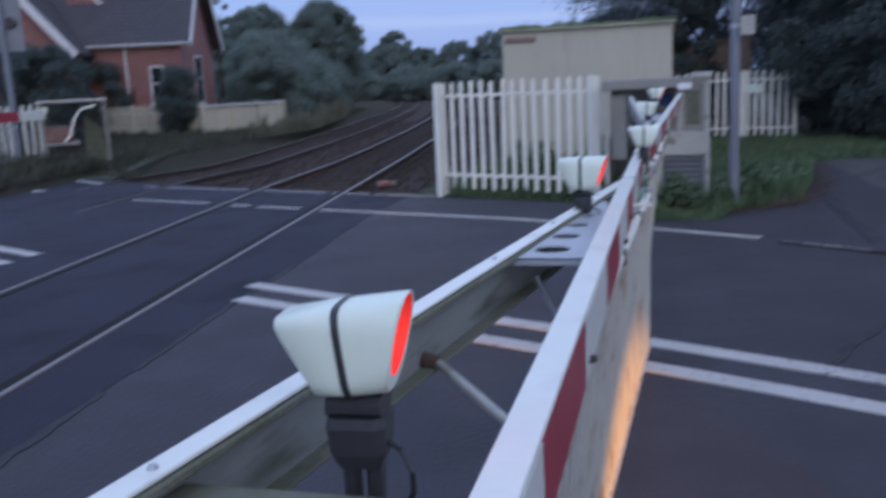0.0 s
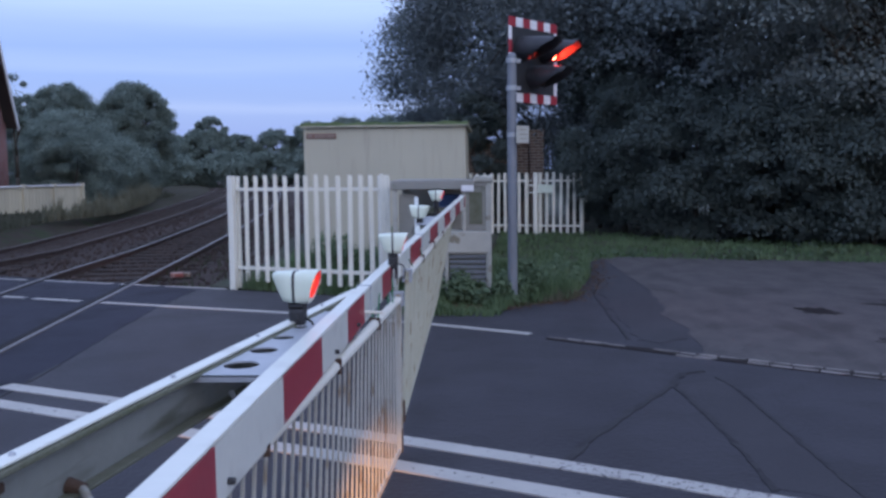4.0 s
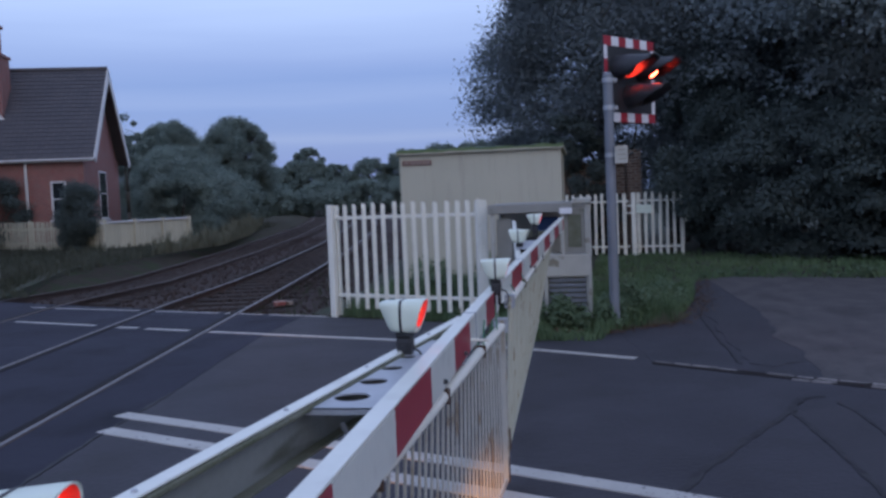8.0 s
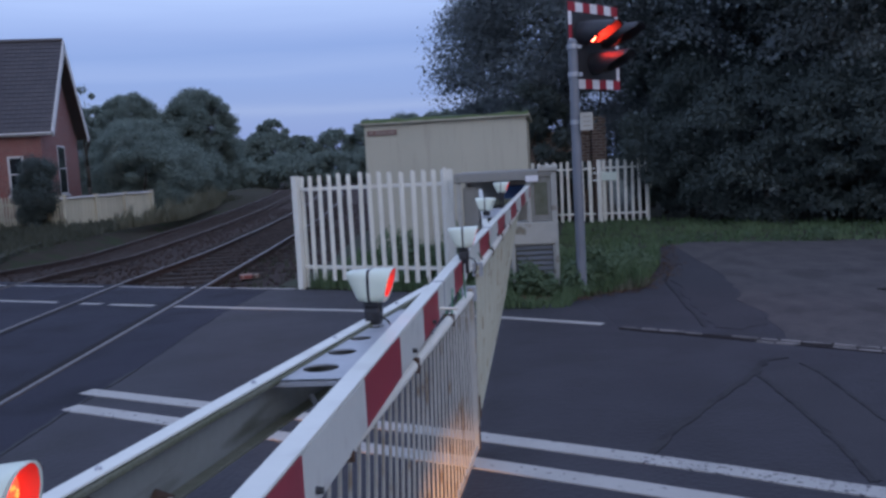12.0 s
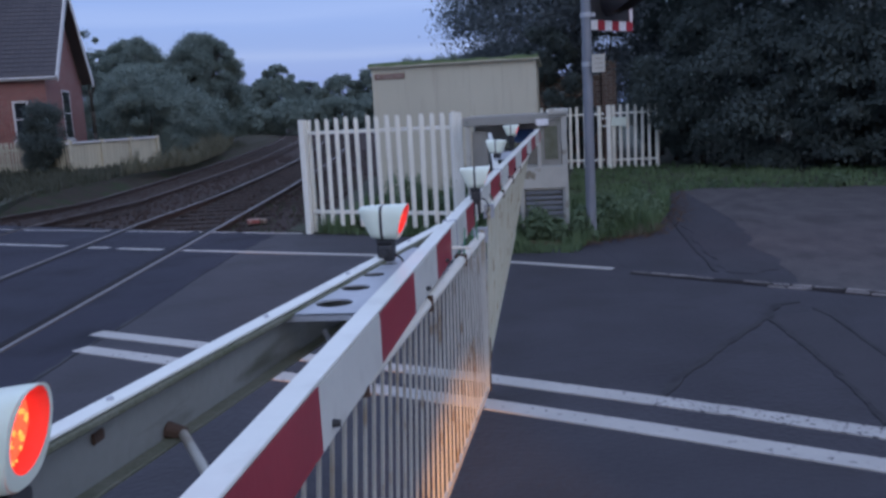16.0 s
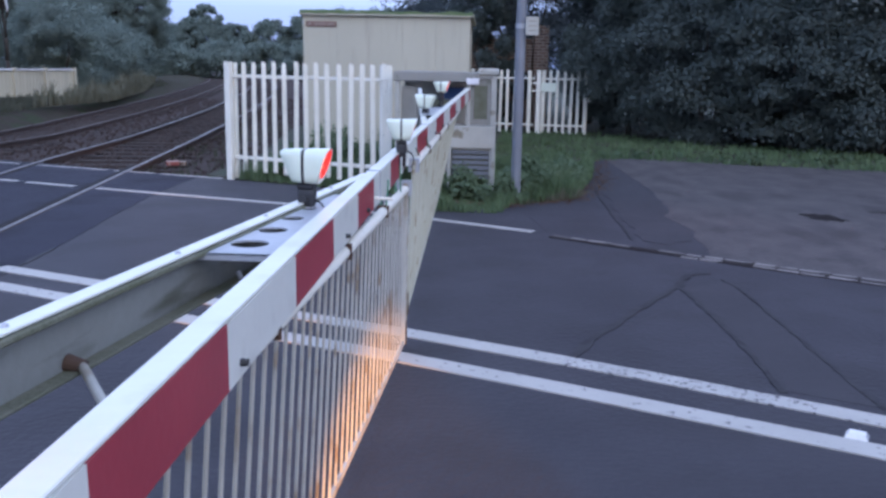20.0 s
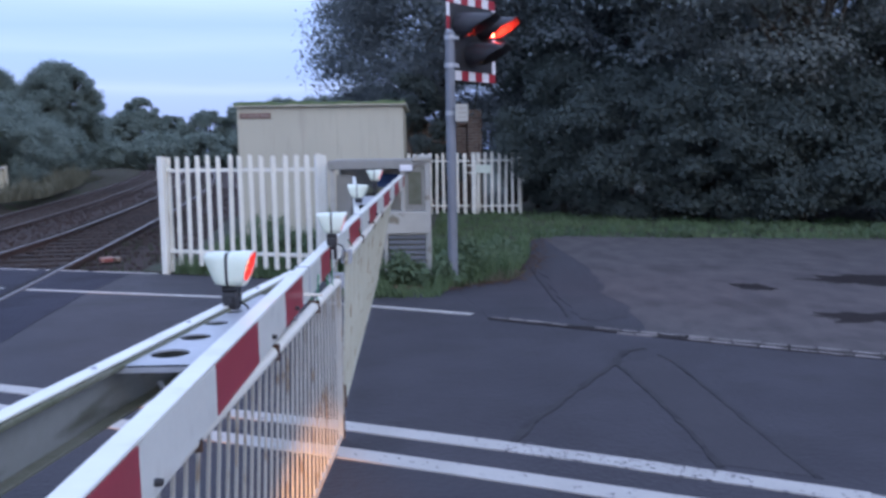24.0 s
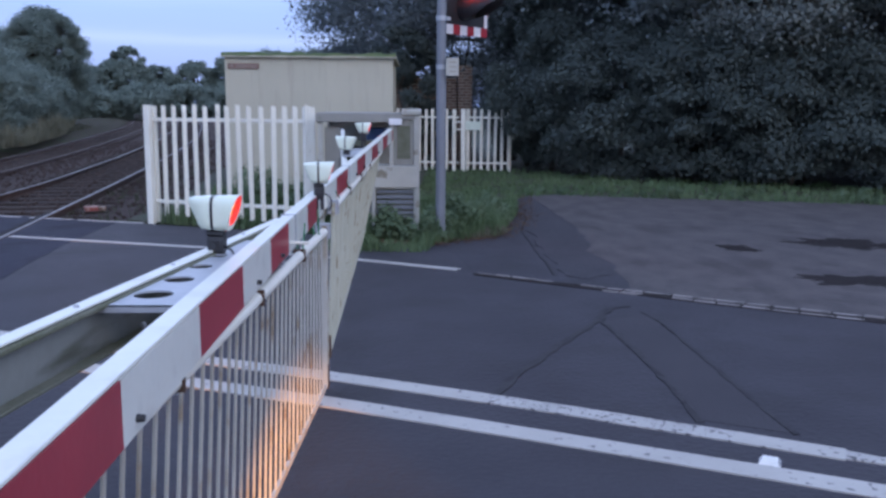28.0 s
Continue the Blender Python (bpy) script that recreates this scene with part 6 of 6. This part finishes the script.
def grass(name, poly, count, h, seed, material, label, z=-0.01, width=0.008):
    """Upright bent blades, one joined sheet of stuff."""
    rr = random.Random(seed)
    xs, ys = [p[0] for p in poly], [p[1] for p in poly]
    g, made = Geo(), 0
    while made < count:
        x, y = rr.uniform(min(xs), max(xs)), rr.uniform(min(ys), max(ys))
        if not inside(x, y, poly):
            continue
        lump = 0.55 + 0.9 * noise.noise(Vector((x * 1.7, y * 1.7, seed)))
        hh = h * max(0.25, lump) * rr.uniform(0.5, 1.25)
        a, b = rr.uniform(0, 6.28), rr.uniform(0.1, 0.6) * hh
        dx, dy, w = math.cos(a), math.sin(a), width * rr.uniform(0.7, 1.5)
        zz = z + rise(x, y)
        g.add([(x - dy * w, y + dx * w, zz), (x + dy * w, y - dx * w, zz), (x + dx * b * 0.35 + dy * w * 0.7, y + dy * b * 0.35 - dx * w * 0.7, zz + hh * 0.6), (x + dx * b * 0.35 - dy * w * 0.7, y + dy * b * 0.35 + dx * w * 0.7, zz + hh * 0.6), (x + dx * b, y + dy * b, zz + hh)], [(0, 1, 2, 3), (3, 2, 4)])
        made += 1
    return tagged(new(name, g.mesh(name, material, False, False)), label, "grass", "", "stuff")


grass("grass", [(0.0, 9.98), (0.7, 9.72), (1.5, 10.3), (1.95, 12.4), (2.1, 14.2), (0.7, 13.0), (-0.3, 11.0)], 8000, 0.27, 1, GRASS, "long green grass round the pole and housing")
grass("grass", [(-0.6, 9.2), (0.62, 9.12), (0.75, 9.8), (0.0, 10.1), (-0.5, 10.6)], 2200, 0.22, 2, GRASS, "long green grass round the pole and housing")
grass("grass", [(-2.75, 11.35), (-0.65, 10.45), (-0.3, 11.4), (-0.6, 13.0), (-2.6, 13.6)], 6000, 0.26, 3, GRASS, "rough green grass under the palisade fence")
grass("grass", [(-2.7, 13.6), (-0.4, 12.8), (0.4, 13.2), (0.3, 14.9), (-2.7, 14.9)], 3500, 0.34, 9, GRASS, "rough grass against the relay building", -0.01, 0.011)
grass("grass", [(2.1, 14.4), (2.8, 15.0), (7.9, 13.6), (14, 11.9), (15, 14), (9, 17), (5, 18.5), (3.0, 20.5), (0.8, 20.5), (0.5, 14)], 13000, 0.13, 4, GRASS, "short green grass strip along the forecourt", width=0.014)
grass("dry_grass", [(0.9, 9.9), (1.5, 10.25), (1.75, 11.0), (1.1, 10.4)], 700, 0.14, 5, STRAW, "dry straw tufts at the grass edge")
grass("grass", [on_road(-13.6, 9.7), (-10.6, 15.6), (-12.1, 19), (-13.3, 27), (-15.2, 32), (-22, 31), (-22, 19.2)], 14000, 0.20, 6, SCRUB, "rough dull lineside grass by the house fence", 0.03, 0.02)
grass("dry_grass", [(-12.6, 25), (-13.2, 30), (-15.4, 38), (-19.3, 48), (-17.6, 48), (-14.4, 38), (-12.4, 30)], 7000, 0.75, 7, STRAW, "pale dry lineside grass beside the track", 0.0, 0.02)
for near, far, z in ((6, 11, 0.13), (11, 46, 0.0)):
    grass("bank_grass", [p[:2] for p in track_line(5.85, near, far, 1)] + [p[:2] for p in reversed(track_line(9.4, near, far, 1))], 5500, 0.36, 10 + near, SCRUB, "dull brownish weeds on the bank by the track", z, 0.022)
grass("grass", [(-4.6, 12.6), (-2.9, 11.7), (-2.7, 13.5), (-3.4, 20), (-5.2, 24), (-5.4, 18)], 900, 0.12, 8, SCRUB, "thin grass between track and fence", -0.12, 0.012)


def litter(line, spread, count, seed):
    """Fallen leaves lying flat along a line in plan."""
    rr, g = random.Random(seed), Geo()
    for _ in range(count):
        i = rr.randrange(len(line) - 1)
        k = rr.random()
        x, y = bend(line[i][0], line[i + 1][0], k) + rr.gauss(0, spread), bend(line[i][1], line[i + 1][1], k) + rr.gauss(0, spread)
        r, a, z = rr.uniform(0.012, 0.032), rr.uniform(0, 6.28), 0.012 + rr.uniform(0, 0.012)
        c, s = math.cos(a) * r, math.sin(a) * r
        g.add([(x - c, y - s, z), (x + s * 0.6, y - c * 0.6, z + rr.uniform(0, 0.01)), (x + c, y + s, z), (x - s * 0.6, y + c * 0.6, z + rr.uniform(0, 0.01))], [(0, 1, 2, 3)])
    return tagged(new("leaf_litter", g.mesh("leaf_litter", LITTER, False, False)), "brown fallen leaves along the grass edge", "leaf litter", "", "stuff")


litter([(-0.5, 9.95), (0.2, 9.72), (0.75, 9.62), (1.5, 10.2), (1.9, 11.4), (2.1, 13.0), (2.3, 14.8)], 0.10, 900, 12)


def weeds(poly, count, low, high, seed, label):
    """Leafy plants standing in the grass, one joined bed."""
    rr = random.Random(seed)
    xs, ys = [p[0] for p in poly], [p[1] for p in poly]
    centres, radii = [], []
    while len(centres) < count:
        x, y = rr.uniform(min(xs), max(xs)), rr.uniform(min(ys), max(ys))
        if inside(x, y, poly):
            h = bend(low, high, rr.random() ** 1.5) * (0.6 + 0.8 * abs(noise.noise(Vector((x * 2.3, y * 2.3, seed)))))
            for k in range(3):
                centres.append((x + rr.gauss(0, 0.03), y + rr.gauss(0, 0.03), h * (0.35 + 0.3 * k)))
                radii.append(h * rr.uniform(0.26, 0.4))
    return tagged(new("weeds", leaf_mesh("weeds", centres, radii, 26, 0.06, seed, NETTLE, 0.9, 0.3)), label, "weeds", "", "stuff")


weeds([(0.05, 9.95), (0.62, 9.72), (0.95, 10.0), (1.3, 10.5), (1.0, 10.9), (0.55, 10.15), (0.1, 10.2)], 150, 0.22, 0.52, 71, "tall leafy weeds before the barrier housing")
weeds([(0.9, 10.1), (1.5, 10.6), (1.85, 12.2), (1.2, 12.6), (0.8, 11.0)], 150, 0.12, 0.34, 72, "leafy weeds among the grass")
weeds([(-1.6, 12.6), (-0.4, 12.2), (-0.2, 14.7), (-2.4, 14.7), (-2.2, 13.6)], 150, 0.25, 0.75, 73, "tall dark weeds behind the palisade fence")
weeds([(-2.5, 11.25), (-0.7, 10.5), (-0.6, 10.9), (-2.4, 11.6)], 80, 0.10, 0.28, 74, "low weeds along the foot of the fence")
weeds([(2.2, 15.0), (7.9, 13.75), (13, 12.3), (13, 13.2), (8, 14.8), (2.6, 16.0)], 160, 0.08, 0.22, 75, "low weeds along the edge of the forecourt")

rubble = thing("loose_brick", "broken orange brick lying beside the rail", "brick", (-4.35, 13.4, -0.1), 30)
part("brick_half", Geo().chamfer(-0.09, 0.09, -0.055, 0.055, 0, 0.085, 0.014), BRICK, rubble)
part("brick_half", Geo().chamfer(0.11, 0.2, -0.05, 0.04, 0, 0.07, 0.014), OLD_BRICK, rubble)


def motions():
    """The two red lamps flash in turn: each bulb swings its lit face out and back."""
    period, first = 0.7404, 8.0 - 11 * 0.7404
    step = 1.0 / FPS
    for n, bulb in enumerate(BULBS):
        home = bulb.matrix_basis.copy()
        rows, seen = [], set()

        def put(t, a):
            f = frame(t)
            if 0 <= t <= 28.0 and f not in seen:
                seen.add(f)
                rows.append((t, home @ pose(0, 0, 0, 0, 0, a)))

        t = first + (0 if n == 0 else period / 2)
        put(0.0, 180 if t > 0.05 else 0)
        while t < 28.3:
            for k in range(4):
                put(round(t * FPS) * step - 1 * step + k * step, 180 - 60 * k)
            for k in range(4):
                put(round((t + period / 2) * FPS) * step - 1 * step + k * step, -60 * k)
            t += period
        put(28.0, 180 if rows and rows[-1][0] < 28.0 and n == 0 else 0)
        walk(bulb, rows)


motions()
